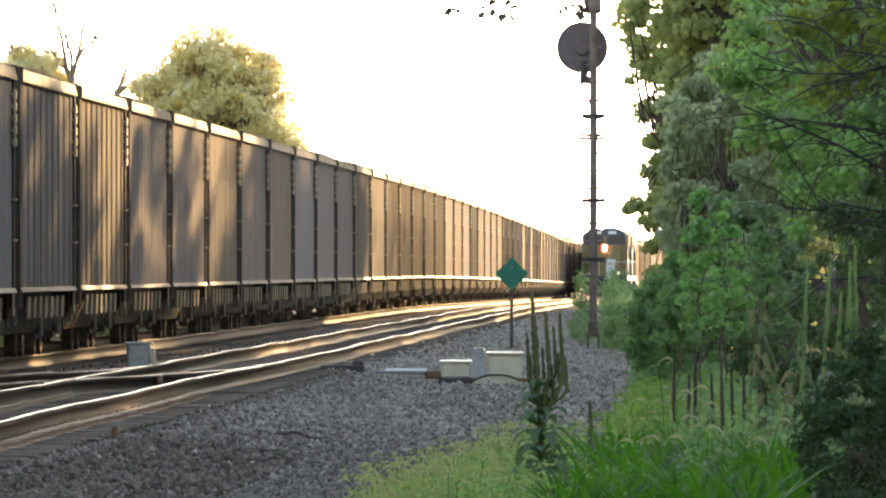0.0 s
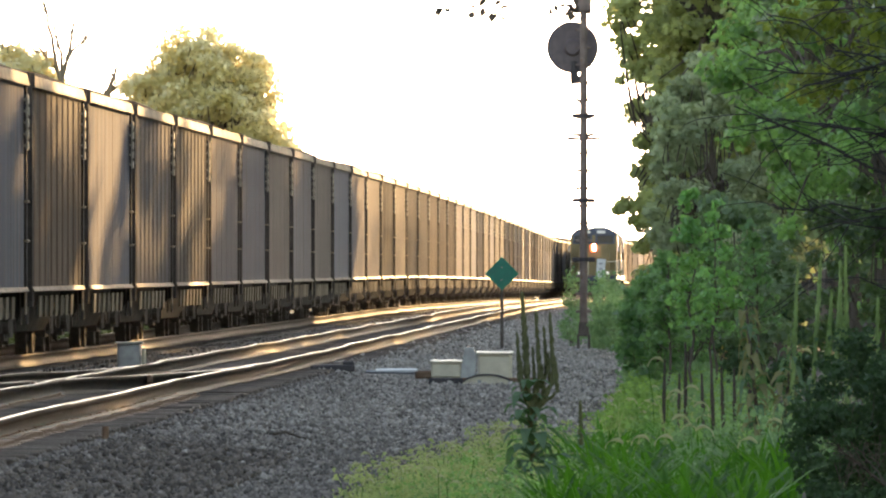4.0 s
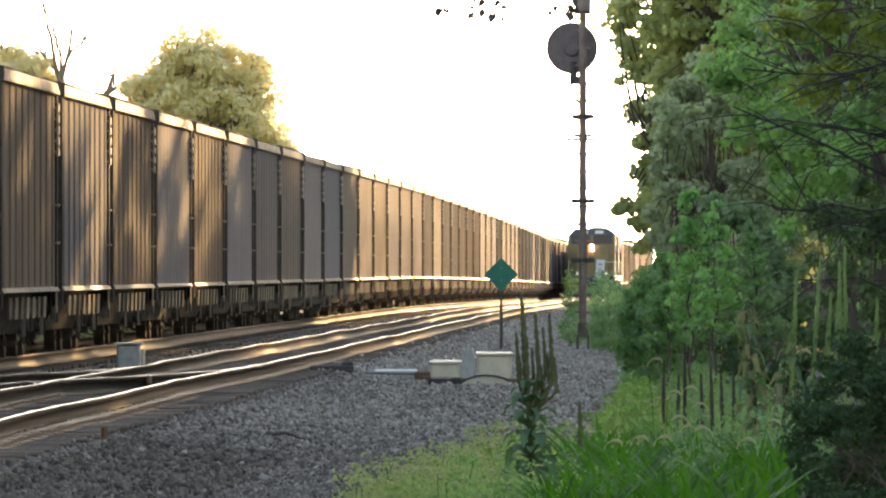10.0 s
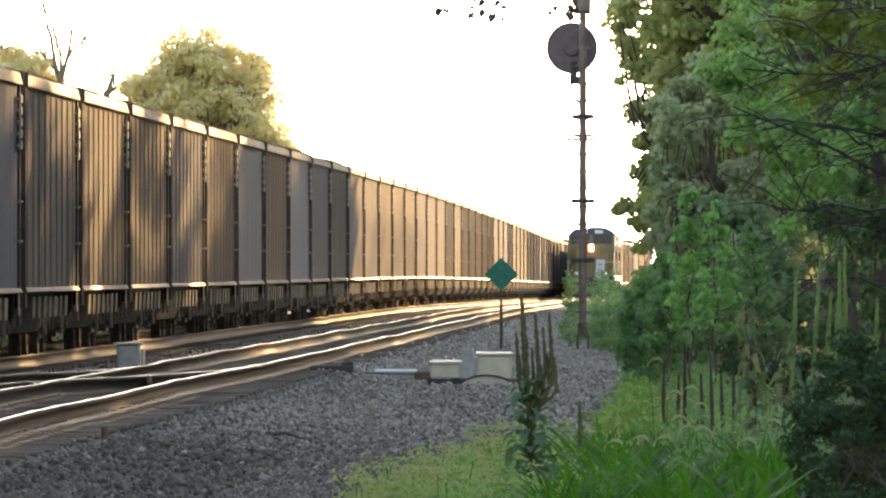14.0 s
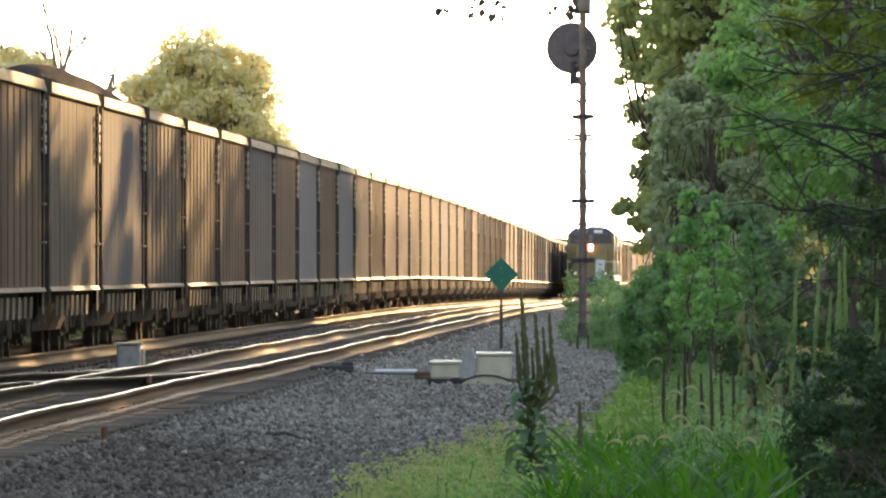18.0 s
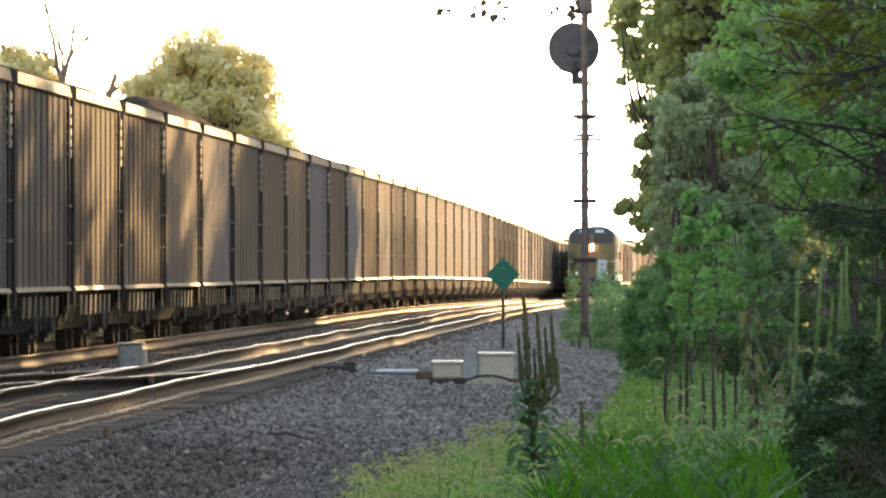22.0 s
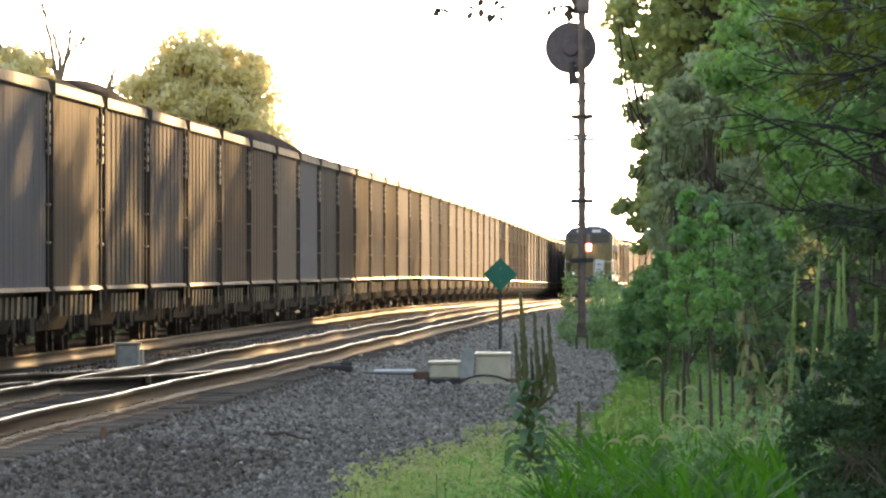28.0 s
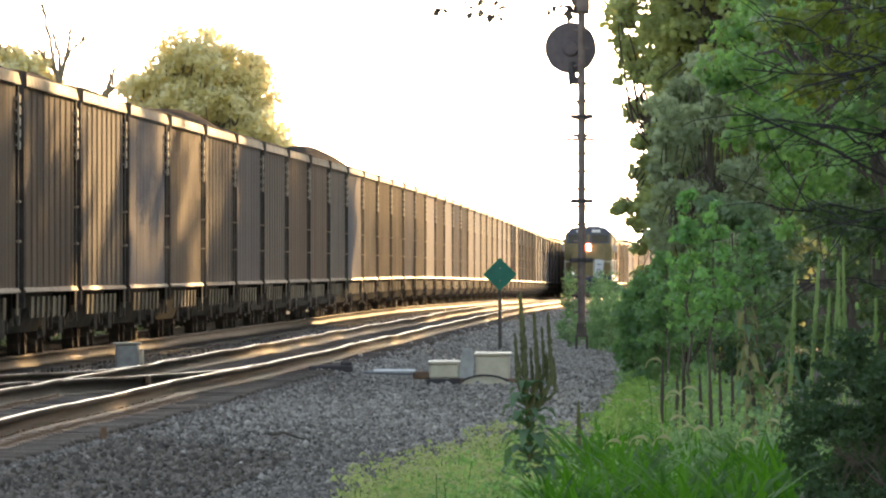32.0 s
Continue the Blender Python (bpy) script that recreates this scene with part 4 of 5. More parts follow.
def dead_tree(label, x, y, height, tips, seed, thick=0.11):
    """A leafless trunk and forked limbs. tips: sideways and upwards from the top of the trunk."""
    rng = np.random.default_rng(seed)
    root = tagged(new("dead_tree"), label, "tree")
    root.location = (x, y, ground_z(x, y))
    bm = BM()
    limb(bm, (0, 0, -0.2), (0, 0, height), thick * 1.8, thick, rng, 0.01, 6)
    part("trunk", bm, M_DEADWOOD, root)
    for dx, dz in tips:
        bm = BM()
        foot, tip = Vector((0, 0, height - 0.1)), Vector((dx, rng.normal() * 0.4, height + dz))
        limb(bm, foot, tip, thick * 0.8, 0.04, rng, 0.07, 6)
        for j in range(4):
            q = foot.lerp(tip, rng.uniform(0.35, 0.9))
            limb(bm, q, q + Vector((rng.normal() * 0.5, rng.normal() * 0.3, rng.uniform(0.2, 0.9))), 0.036, 0.02, rng, 0.08, 4)
        part("limb", bm, M_DEADWOOD, root)


def blades(name, label, count, place, height, width, mat, seed, bend=0.35):
    """Single arching blades, three segments each. place(rng, n) gives x and y."""
    rng = np.random.default_rng(seed)
    tufts = max(1, count // 18)
    tx, ty = place(rng, tufts)
    pick = rng.integers(0, tufts, count)
    tall = rng.uniform(0.55, 1.15, tufts)[pick]
    ox, oy = rng.normal(0, 0.055, count), rng.normal(0, 0.2, count)
    x, y = tx[pick] + ox, ty[pick] + oy
    z = np.array([ground_z(a, b) for a, b in zip(x, y)]) - 0.02
    h = height * tall * rng.uniform(0.5, 1.15, count)
    a = np.arctan2(oy * 0.3, ox) + rng.normal(0, 0.5, count)
    ux, uy = np.cos(a), np.sin(a)
    lean_by = h * bend * rng.uniform(0.2, 1.5, count)
    px, py = -uy, ux
    rows = []
    for s, w in ((0, 1.0), (0.45, 0.85), (0.8, 0.5), (1.0, 0.06)):
        cx, cy = x + ux * lean_by * s * s, y + uy * lean_by * s * s
        cz = z + h * (s - 0.25 * bend * s * s * s)
        ww = width * w / 2
        rows.append(np.stack([cx - px * ww, cy - py * ww, cz], 1)), rows.append(np.stack([cx + px * ww, cy + py * ww, cz], 1))
    v = np.stack(rows, 1).reshape(-1, 3)
    q = np.array([(0, 1, 3, 2), (2, 3, 5, 4), (4, 5, 7, 6)])
    f = (q[None] + 8 * np.arange(count)[:, None, None]).reshape(-1, 4)
    return tagged(new(name, raw_mesh(name, v, f, mat)), label, "grass", kind="stuff")


def spike_mesh(foot, tip, radius, rng, knobs=1.3):
    """A knobbly seed spike from foot to tip."""
    bm = BM()
    n, seg, rings = 30, 7, []
    foot, tip = Vector(foot), Vector(tip)
    bow = Vector(((tip.x - foot.x) * 0.5, (tip.y - foot.y) * 0.5, 0))
    for i in range(n + 1):
        s = i / n
        q = foot.lerp(tip, s) + 2 * bow * (min(1, s * 2.6) - s)
        r = radius * min(1.0, 0.5 + s * 3) * (1 - 0.55 * s) if i < n else 0.002
        rings.append([bm.verts.new(q + Vector((math.cos(j * 0.8976), math.sin(j * 0.8976), 0)) * r * rng.uniform(2 - knobs, knobs)) for j in range(seg)])
    for r0, r1 in zip(rings, rings[1:]):
        for j in range(seg):
            bm.faces.new((r0[j], r0[(j + 1) % seg], r1[(j + 1) % seg], r1[j]))
    bm.faces.new(rings[0][::-1]), bm.faces.new(rings[-1])
    return bm


def blade_leaf(length, width, lift, fall, curl=0.2):
    """One broad leaf along x, rising by lift and hanging by fall."""
    bm, rows = BM(), []
    for q, ww in ((0, 0.25), (0.2, 0.75), (0.45, 1.0), (0.7, 0.85), (0.88, 0.5), (1.0, 0.04)):
        cx, cz = 0.012 + length * q * (1 - 0.18 * fall * q), length * (lift * q - fall * q * q * q)
        up = curl * width * (1 if int(q * 10) % 2 else 0.6)
        rows.append([bm.verts.new((cx, -width * ww, cz + up)), bm.verts.new((cx, 0, cz)), bm.verts.new((cx, width * ww, cz + up))])
    for r0, r1 in zip(rows, rows[1:]):
        bm.faces.new((r0[0], r0[1], r1[1], r1[0])), bm.faces.new((r0[1], r0[2], r1[2], r1[1]))
    return bm


def mullein(x, y, height, spikes, seed, label="tall green mullein with dark seed spikes", leafy=True, dry=False, pale=False, tilt=0.0):
    rng = np.random.default_rng(seed)
    root = tagged(new("mullein"), label, "weed")
    root.location = (x, y, ground_z(x, y))
    root.rotation_euler = (rng.normal() * 0.03, rng.normal() * 0.05, rng.uniform(0, 6)) if not tilt else (0, tilt, 0)
    bm = rod(BM(), (0, 0, -0.05), (0, 0, height * 0.66), 0.019 if dry else 0.024, 0.015 if dry else 0.016, 8)
    spike = M_STALK if dry else (L_SPIKE_PALE if pale else L_SPIKE)
    part("stalk", bm, spike, root)
    many = spikes > 3
    text = "dry brown seed spike" if dry else "knobbly green seed spike"
    crowd = [(0, 1), (0.09, 0.91), (0.19, 0.9), (-0.055, 0.82), (0.14, 0.84), (0.05, 0.75), (0.16, 0.72), (-0.04, 0.69), (0.11, 0.67), (0.21, 0.7)]
    for k in range(spikes):
        if many:
            dx, top = crowd[k]
            dy, foot, r = rng.uniform(-0.08, 0.08) * (k > 0), 0.55 if k == 0 else rng.uniform(0.4, 0.5), 0.031 if k == 0 else 0.024 if k < 4 else 0.02
        else:
            a, out = rng.uniform(0, 6), 0 if k == 0 else rng.uniform(0.04, 0.1)
            dx, dy, top, foot, r = math.cos(a) * out, math.sin(a) * out, 1 if k == 0 else rng.uniform(0.8, 0.94), 0.56, 0.02 if dry else 0.024
        part("seed_spike", spike_mesh((0, 0, height * foot), (dx, dy, height * top), r, rng, 1.15 if dry else 1.4), spike, root, text)
    if leafy:
        big = 84 if many else 26
        for i in range(big):
            s = i / big
            ln = (0.27 - 0.15 * s) * rng.uniform(0.75, 1.25) * (1.3 if many else 0.85)
            part("leaf", blade_leaf(ln, ln * rng.uniform(0.15, 0.22), rng.uniform(0.35, 0.8), rng.uniform(0.45, 0.95)), L_MULLEIN, root,
                 at=pose(0, 0, height * (0.02 + (0.58 if many else 0.6) * s), 0, 0, math.degrees(i * 2.39996)))
    return root


def dock(x, y, height, seed, tilt):
    """A tall ageing weed with curled hanging leaves all the way up."""
    rng = np.random.default_rng(seed)
    root = tagged(new("dock"), "tall leaning dock with curled browning leaves", "weed")
    root.location, root.rotation_euler = (x, y, ground_z(x, y)), (0, tilt, 0)
    part("stalk", rod(BM(), (0, 0, -0.05), (0, 0, height), 0.022, 0.01, 8), M_BARK, root, "brown ridged stalk")
    for i in range(64):
        s = i / 64
        ln = rng.uniform(0.13, 0.25) * (1.1 - 0.5 * s)
        part("leaf", blade_leaf(ln, ln * rng.uniform(0.16, 0.27), rng.uniform(0.2, 0.9), rng.uniform(0.9, 1.9), 0.5), L_DOCK if rng.uniform() < 0.6 else L_MULLEIN, root,
             at=pose(0, 0, height * (0.1 + 0.88 * s), rng.normal() * 14, 0, math.degrees(i * 2.39996)))


def sapling(x, y, height, wide, seed, mat, leaf=0.085, count=560, name="sapling", label="bright green box elder sapling at the ballast's edge"):
    """A slim stem with whorls of leaves that narrow to a spire."""
    rng = np.random.default_rng(seed)
    root = tagged(new(name), label, "sapling")
    root.location = (x, y, ground_z(x, y))
    bm = BM()
    limb(bm, (0, 0, -0.1), (0.03, 0, height * 0.97), 0.022, 0.006, rng, 0.02, 7)
    part("stem", bm, M_BARK, root)
    centres, radii = [], []
    for k in range(12):
        s = min(1.0, 0.42 + 0.58 * (k + rng.uniform(-0.35, 0.35)) / 11)
        reach = wide * (1.05 - s) ** 0.75 * rng.uniform(0.6, 1.3)
        bm = BM()
        for j in range(int(rng.integers(2, 5))):
            a = j * 1.571 + k * 0.8 + rng.normal() * 0.5
            tip = Vector((math.cos(a) * reach, math.sin(a) * reach * 1.5, height * s + reach * rng.uniform(0.15, 0.6))) 
            limb(bm, (0.02 * s, 0, height * s - 0.05), tip, 0.007, 0.003, rng, 0.06, 3)
            centres += [tip, Vector((0, 0, height * s)).lerp(tip, 0.55)]
            radii += [0.10 + 0.16 * reach, 0.08 + 0.14 * reach]
        part("twig", bm, M_BARK, root)
    v, f = leaves(rng, np.array(centres), np.array(radii), count, leaf, droop=0.5)
    part("crown", raw_mesh("crown", v, f, mat), None, root)


def weeds(name, label, plants, per, place, height, leaf, mat, seed, radius=0.1):
    """Low bushy weeds: small leaves in tapering clumps on unseen stems."""
    rng = np.random.default_rng(seed)
    x, y = place(rng, plants)
    centres, radii = [], []
    for a, b in zip(x, y):
        g, h = ground_z(a, b), height * rng.uniform(0.5, 1.2)
        for s in (0.15, 0.4, 0.65, 0.9):
            centres.append((a + rng.normal() * 0.05, b + rng.normal() * 0.15, g + h * s))
            radii.append(radius * rng.uniform(0.6, 1.3) * (1.25 - 0.6 * s))
    v, f = leaves(rng, np.array(centres), np.array(radii), plants * per, leaf)
    return tagged(new(name, raw_mesh(name, v, f, mat)), label, "weeds", kind="stuff")


def foxtail(x, y, height, seed, size=1.0, label="arching pale foxtail grass head"):
    """A grass stem with one arching bristly head."""
    rng = np.random.default_rng(seed)
    root = tagged(new("foxtail"), label, "grass")
    root.location = (x, y, ground_z(x, y))
    root.rotation_euler = (0, 0, rng.uniform(-0.6, 0.6) + (math.pi if rng.uniform() < 0.35 else 0))
    bm = BM()
    limb(bm, (0, 0, -0.03), (0.03, 0, height), 0.004, 0.003, rng, 0.03, 4)
    part("stem", bm, L_GRASS, root)
    pts = [Vector((0.03 + 0.075 * size * (1 - math.cos(s)), 0, height + 0.075 * size * math.sin(s))) for s in np.linspace(0, 2.6, 12)]
    bm = BM()
    rings = [[bm.verts.new(q + Vector((math.cos(j * 1.257) * 0.7, math.sin(j * 1.257), math.cos(j * 1.257) * 0.7)) * 0.018 * (0.45 + 0.55 * size) * math.sin(0.35 + 2.5 * i / 11) * rng.uniform(0.7, 1.3)) for j in range(5)] for i, q in enumerate(pts)]
    for r0, r1 in zip(rings, rings[1:]):
        for j in range(5):
            bm.faces.new((r0[j], r0[(j + 1) % 5], r1[(j + 1) % 5], r1[j]))
    part("seed_head", bm, L_FOX, root, "bristly pale seed head with rim light put into its colour")


def strip(x0, x1, y0, y1, power=1.6):
    return lambda rng, n: (rng.uniform(x0, x1, n), y0 + (y1 - y0) * rng.uniform(0, 1, n) ** power)


# the tree belt beside the line
tree("dense dark green broadleaf tree overhanging the line", 1.42, 231, 10.5, (6.6, 2.5, 4, 4.0), 380, 44000, 0.13, L_OLIVE, 11, 0.22, 0.36,
     extra=[(-2.7, 0, 7.1, 0.5), (-2.4, 1, 6.3, 0.5)])
tree("broadleaf tree with bright evening leaves", 2.75, 196, 8.5, (5.0, 2.4, 5, 3.4), 240, 30000, 0.12, L_EDGE, 12, 0.2, 0.38)
tree("leafy green tree at the wood's edge", 2.6, 150, 7.5, (3.5, 1.9, 4, 2.9), 170, 15000, 0.10, L_EDGE, 13, 0.15, 0.28)
tree("dense green tree at the wood's edge", 3.4, 172, 9, (4.6, 2.7, 5, 3.8), 110, 14000, 0.13, L_DARK, 14, 0.2, 0.42)
# This row is unseen: heights and gaps set where sun reaches the train.
belt = random.Random(77)
first = {}
ROW = [283, 329, 338, 362, 371, 383.5, 395] + [408 + 13 * k for k in range(11)] + [558 + 13 * k for k in range(9)]
for i, y in enumerate(ROW):
    low = 400 < y < 700
    clear = 315 < y < 399
    kind = ("low" if low else "clear" if clear else "tall", i % 2)
    x = (2.7 if low else 3.0) + belt.uniform(-0.4, 0.5) + lean(y)
    if kind not in first:
        first[kind] = tree("unseen low trees of the belt, placed to let the sun pass" if low else "unseen tall broadleaf tree of the belt, placed to shade the line", x, y,
                           3.6 if low else 10, (2.1, 2.6, 6.5, 1.9) if low else (9.1, 3.4, 7, 2.7) if clear else (7.4, 3.4, 7, 5.4), 70, 6500, 0.28, L_DARK, 200 + i, 0.1 if low else 0.22, 0.8)
    else:
        copy_thing(first[kind], pose(x, y, ground_z(x, y), 0, 0, 180 * (i // 2 % 2)))
# Unseen thin crowns added to dapple the sun on the near cars.
for y, deep, count in ((257.5, 3.4, 2400), (299, 5, 900), (307.5, 1.6, 900), (267, 5, 700)):
    tree("unseen thin airy tree added to break up the sun on the train", 3.1, y, 9, (6.2, 2.6, deep, 5.0), 70, count, 0.24, L_DARK, int(500 + y), 0.12, 0.6)
# More unseen thin trees, added to weaken the sun on the far cars.
airy = tree("unseen thin airy tree added to break up the sun on the train", 3.1, 412, 9, (6.6, 2.6, 5, 4.8), 60, 400, 0.24, L_DARK, 590, 0.12, 0.6)
for k in range(1, 8):
    copy_thing(airy, pose(3.1 + lean(412 + 11 * k), 412 + 11 * k, ground_z(3.1, 412 + 11 * k), 0, 0, 180 * (k % 2)))
# Out-of-view tall row added to shade the train and the edge trees.
high = None
for i, y in enumerate([67 + 13 * k for k in range(17)] + [366 + 13 * k for k in range(6)]):
    x = 10.2 + belt.uniform(-1, 1)
    if high is None:
        high = tree("unseen tall tree added deep in the belt to block sun and sky", x, y, 15, (8, 4, 7.5, 7.5), 80, 6000, 0.36, L_DARK, 280, 0.3, 1.1)
    else:
        copy_thing(high, pose(x, y, ground_z(x, y), 0, 0, 180 * (i % 2)))
# Hidden sparse trees added so the train's far end is half shaded.
thin = None
for i, y in enumerate([865 + 13 * k for k in range(6)]):
    x = 10.2 + belt.uniform(-1, 1)
    if thin is None:
        thin = tree("unseen tall thin-leaved tree added to half shade the train's far end", x, y, 15, (8, 4, 7.5, 7.5), 70, 1700, 0.36, L_DARK, 281, 0.3, 1.1)
    else:
        copy_thing(thin, pose(x, y, ground_z(x, y), 0, 0, 180 * (i % 2)))
# Trees out of view on the right, added to shade the bank.
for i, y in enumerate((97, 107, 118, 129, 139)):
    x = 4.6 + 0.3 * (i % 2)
    tree("unseen leafy tree added to shade the bank", x, y, 7, (3.9, 2.3, 4.5, 3.6), 60, 7000, 0.12, L_DEEP, 300 + i, 0.13, 0.6)
tree("tree leaning towards the line with haze put into its grey-green leaves", 0.25, 224, 5.6, (3.1, 1.2, 3, 2.1), 130, 13000, 0.12, L_GREY, 36, 0.1, 0.26)
tree("dark green tree leaning towards the line", 0.2, 236, 8, (4.2, 1.35, 2.2, 4.0), 300, 32000, 0.125, L_OLIVE, 39, 0.12, 0.26,
     extra=[(-1.75, 0, 6.9, 0.45), (-1.5, 1, 6.25, 0.45), (-1.4, 0, 5.7, 0.4), (-1.3, 0, 5.2, 0.35), (-1.22, 1, 4.6, 0.35), (-1.2, 0, 4.0, 0.3), (-1.2, 0, 3.5, 0.3),
            (-1.55, 0, 2.85, 0.2), (-1.3, 0, 2.6, 0.25), (-1.2, 0, 2.1, 0.25), (-1.1, 0, 1.6, 0.3)])
tree("tree behind the leaning one with haze put into its grey-green leaves", 0.9, 247, 6.5, (3.4, 1.7, 3, 3.2), 80, 6500, 0.17, L_GREY, 46, 0.12, 0.4)
tree("dark fine-leaved shrub on the bank", 1.3, 86.5, 1.5, (0.55, 0.72, 1.3, 0.80), 110, 14000, 0.04, L_SHADE, 37, 0.02, 0.13, "shrub", loose=1.2)
tree("dark fine-leaved shrub on the bank", 1.45, 95, 1.2, (0.5, 0.55, 1.3, 0.6), 60, 8000, 0.042, L_SHADE, 38, 0.02, 0.14, "shrub", loose=1.2)
tree("leafy green bush at the belt's foot", -0.6, 214, 2.2, (1.0, 0.6, 1.6, 0.95), 60, 3000, 0.12, L_MID, 33, 0.03, 0.18, "shrub")
tree("leafy green bush at the belt's foot", -0.85, 203, 1.3, (0.55, 0.42, 1.4, 0.5), 40, 2400, 0.10, L_MID, 34, 0.03, 0.16, "shrub")
tree("leafy green bush at the belt's foot", 0.5, 190, 2.6, (1.9, 0.75, 1.6, 0.95), 60, 4000, 0.10, L_DARK, 35, 0.03, 0.2, "shrub")


def shade_tree():
    """A tree whose long bare lower branches sweep out before the leaves behind."""
    # Crown leaves coloured darker in place of shade.
    root = tree("tree with shade tinted into its leaves and long bare dark lower branches", 3.6, 121, 7, (4.4, 2.0, 3, 2.6), 60, 8000, 0.085, L_DEEP, 310, 0.15, 0.5)
    rng = np.random.default_rng(5)
    for z0, dx, dz, r in ((1.7, -3.3, 1.35, 0.024), (2.6, -2.9, 0.35, 0.02), (3.1, -3.2, 0.3, 0.02), (1.9, -2.9, 0.2, 0.02), (3.6, -2.6, 0.5, 0.02), (1.2, -2.7, 0.25, 0.016), (2.9, -3.0, 1.0, 0.02), (2.2, -3.1, 0.75, 0.018), (4.0, -2.9, -0.9, 0.018), (2.4, -2.6, -0.5, 0.016)):
        bm = BM()
        tip = Vector((dx, rng.normal() * 0.5, z0 + dz))
        limb(bm, (0, 0, z0), tip, r, 0.007, rng, 0.05, 9)
        for _ in range(13):
            s = rng.uniform(0.3, 0.95)
            q = Vector((0, 0, z0)).lerp(tip, s)
            limb(bm, q, q + Vector((-rng.uniform(0.25, 0.8), rng.normal() * 0.2, rng.normal() * 0.28)), 0.008, 0.003, rng, 0.08, 4)
        part("bare_branch", bm, M_BARK_DARK, root, "long bare dark branch")


shade_tree()
tree("tree above the bank with shade and sun flecks tinted into its leaves", 2.5, 126, 6.5, (4.6, 1.75, 2.5, 1.9), 150, 11000, 0.10, L_DAPPLE, 311, 0.1, 0.26)
for i, (x, y, h, wide) in enumerate(((-0.14, 150, 2.55, 0.36), (0.2, 153, 2.46, 0.36), (-0.42, 156, 1.9, 0.36), (0.06, 158, 2.0, 0.4), (0.62, 160, 2.2, 0.4))):
    sapling(x, y, h, wide, 21 + i, L_BUSH if i < 2 else L_MID)
tree("low blue-green bush among the weeds", -0.66, 166, 1.5, (0.95, 0.4, 1.2, 0.72), 60, 2600, 0.085, L_MID, 23, 0.025, 0.15, "shrub")
tree("low blue-green bush among the weeds", -0.2, 172, 1.5, (0.9, 0.45, 1.2, 0.72), 60, 2600, 0.085, L_MID, 25, 0.025, 0.15, "shrub")
tree("leafy green bush below the trees", 0.75, 164, 2.4, (1.35, 0.6, 1.5, 0.85), 60, 3800, 0.085, L_DARK, 24, 0.03, 0.18, "shrub")
# Two dark shrubs added in place of the hollow's own shade.
tree("dark shrub added to darken the shaded hollow below the trees", 0.15, 186, 1.2, (0.5, 0.6, 1.2, 0.5), 40, 5000, 0.06, L_SHADE, 44, 0.02, 0.2, "shrub")
tree("dark shrub added to darken the shaded hollow below the trees", 0.95, 180, 1.4, (0.6, 0.7, 1.2, 0.6), 40, 6000, 0.06, L_SHADE, 45, 0.02, 0.2, "shrub")
# Leaf colour darkened to stand for shade.
tree("leafy shrub with shade tinted into its leaf colour", 1.55, 124, 2.6, (1.4, 0.6, 1.5, 1.2), 70, 4800, 0.07, L_DEEP, 26, 0.03, 0.18, "shrub")
tree("green weeds round the foot of the mast", -2.55, 258, 1.0, (0.42, 0.25, 2, 0.4), 40, 1100, 0.05, L_WEED, 27, 0.012, 0.12, "shrub")
tree("green bush beside the signal mast", -1.5, 240, 1.4, (0.5, 0.5, 2, 0.5), 56, 2400, 0.055, L_WEED, 28, 0.012, 0.13, "shrub")
tree("grey-green bush in front of the locomotive", -3.95, 400, 1.7, (0.8, 0.26, 2, 0.8), 50, 800, 0.08, L_WEED, 29, 0.015, 0.18, "shrub")
tree("grey-green bush in front of the locomotive", -2.9, 385, 1.5, (0.7, 0.5, 2, 0.7), 50, 1000, 0.08, L_WEED, 30, 0.015, 0.18, "shrub")
tree("grey-green bush in front of the locomotive", -2.35, 330, 1.6, (0.75, 0.45, 2, 0.75), 50, 1200, 0.07, L_WEED, 31, 0.015, 0.18, "shrub")
# The pale leaf colour of these two crowns imitates haze.
tree("round full-crowned tree with haze put into its pale leaf colour", -19.1, 500, 11, (6.7, 3.4, 3.0, 4.5), 620, 64000, 0.2, L_FAR_HAZED, 35, 0.3, 0.62, shell=0.45, loose=2.5, uneven=0.07)
tree("tree top beyond the train with haze put into its leaf colour", -25.75, 495, 9, (7.6, 1.8, 2.6, 3.0), 180, 20000, 0.22, L_FAR_HAZED, 32, 0.25, 0.6, shell=0.4, loose=2.5, uneven=0.07)
dead_tree("bare forked dead tree beyond the train", -24.3, 495, 9.3, [(-0.65, 3.0), (1.05, 1.75), (-1.05, 1.4), (0.45, 2.3), (-0.3, 2.0)], 41, 0.11)
dead_tree("broken dead snag beyond the train", -22.75, 500, 9.0, [(0.35, 0.95), (0.5, 0.3)], 42, 0.15)
dead_tree("bare dead tree beyond the train", -26.0, 495, 9.6, [(-0.55, 1.2), (0.3, 0.8)], 43, 0.1)

# undergrowth
blades("grass_bank", "lush green grass in tufts on the bank", 2600, strip(-1.0, 0.6, 84, 116), 0.56, 0.046, L_GRASS, 51, 0.75)
EDGE = lambda out, wide: lambda r, n: (lambda y: (out + (y - 84) * 0.018 + np.abs(r.normal(0, wide, n)), y))(84 + 34 * r.uniform(0, 1, n) ** 1.4)
blades("grass_green_edge", "fresh green grass at the ballast's edge", 7000, EDGE(-2.05, 0.5), 0.30, 0.012, L_GRASS, 53, 0.6)
weeds("seeding_weeds", "pale feathery seeding weeds at the ballast's edge", 640, 40, EDGE(-2.38, 0.5), 0.42, 0.028, L_SEED, 55, 0.08)
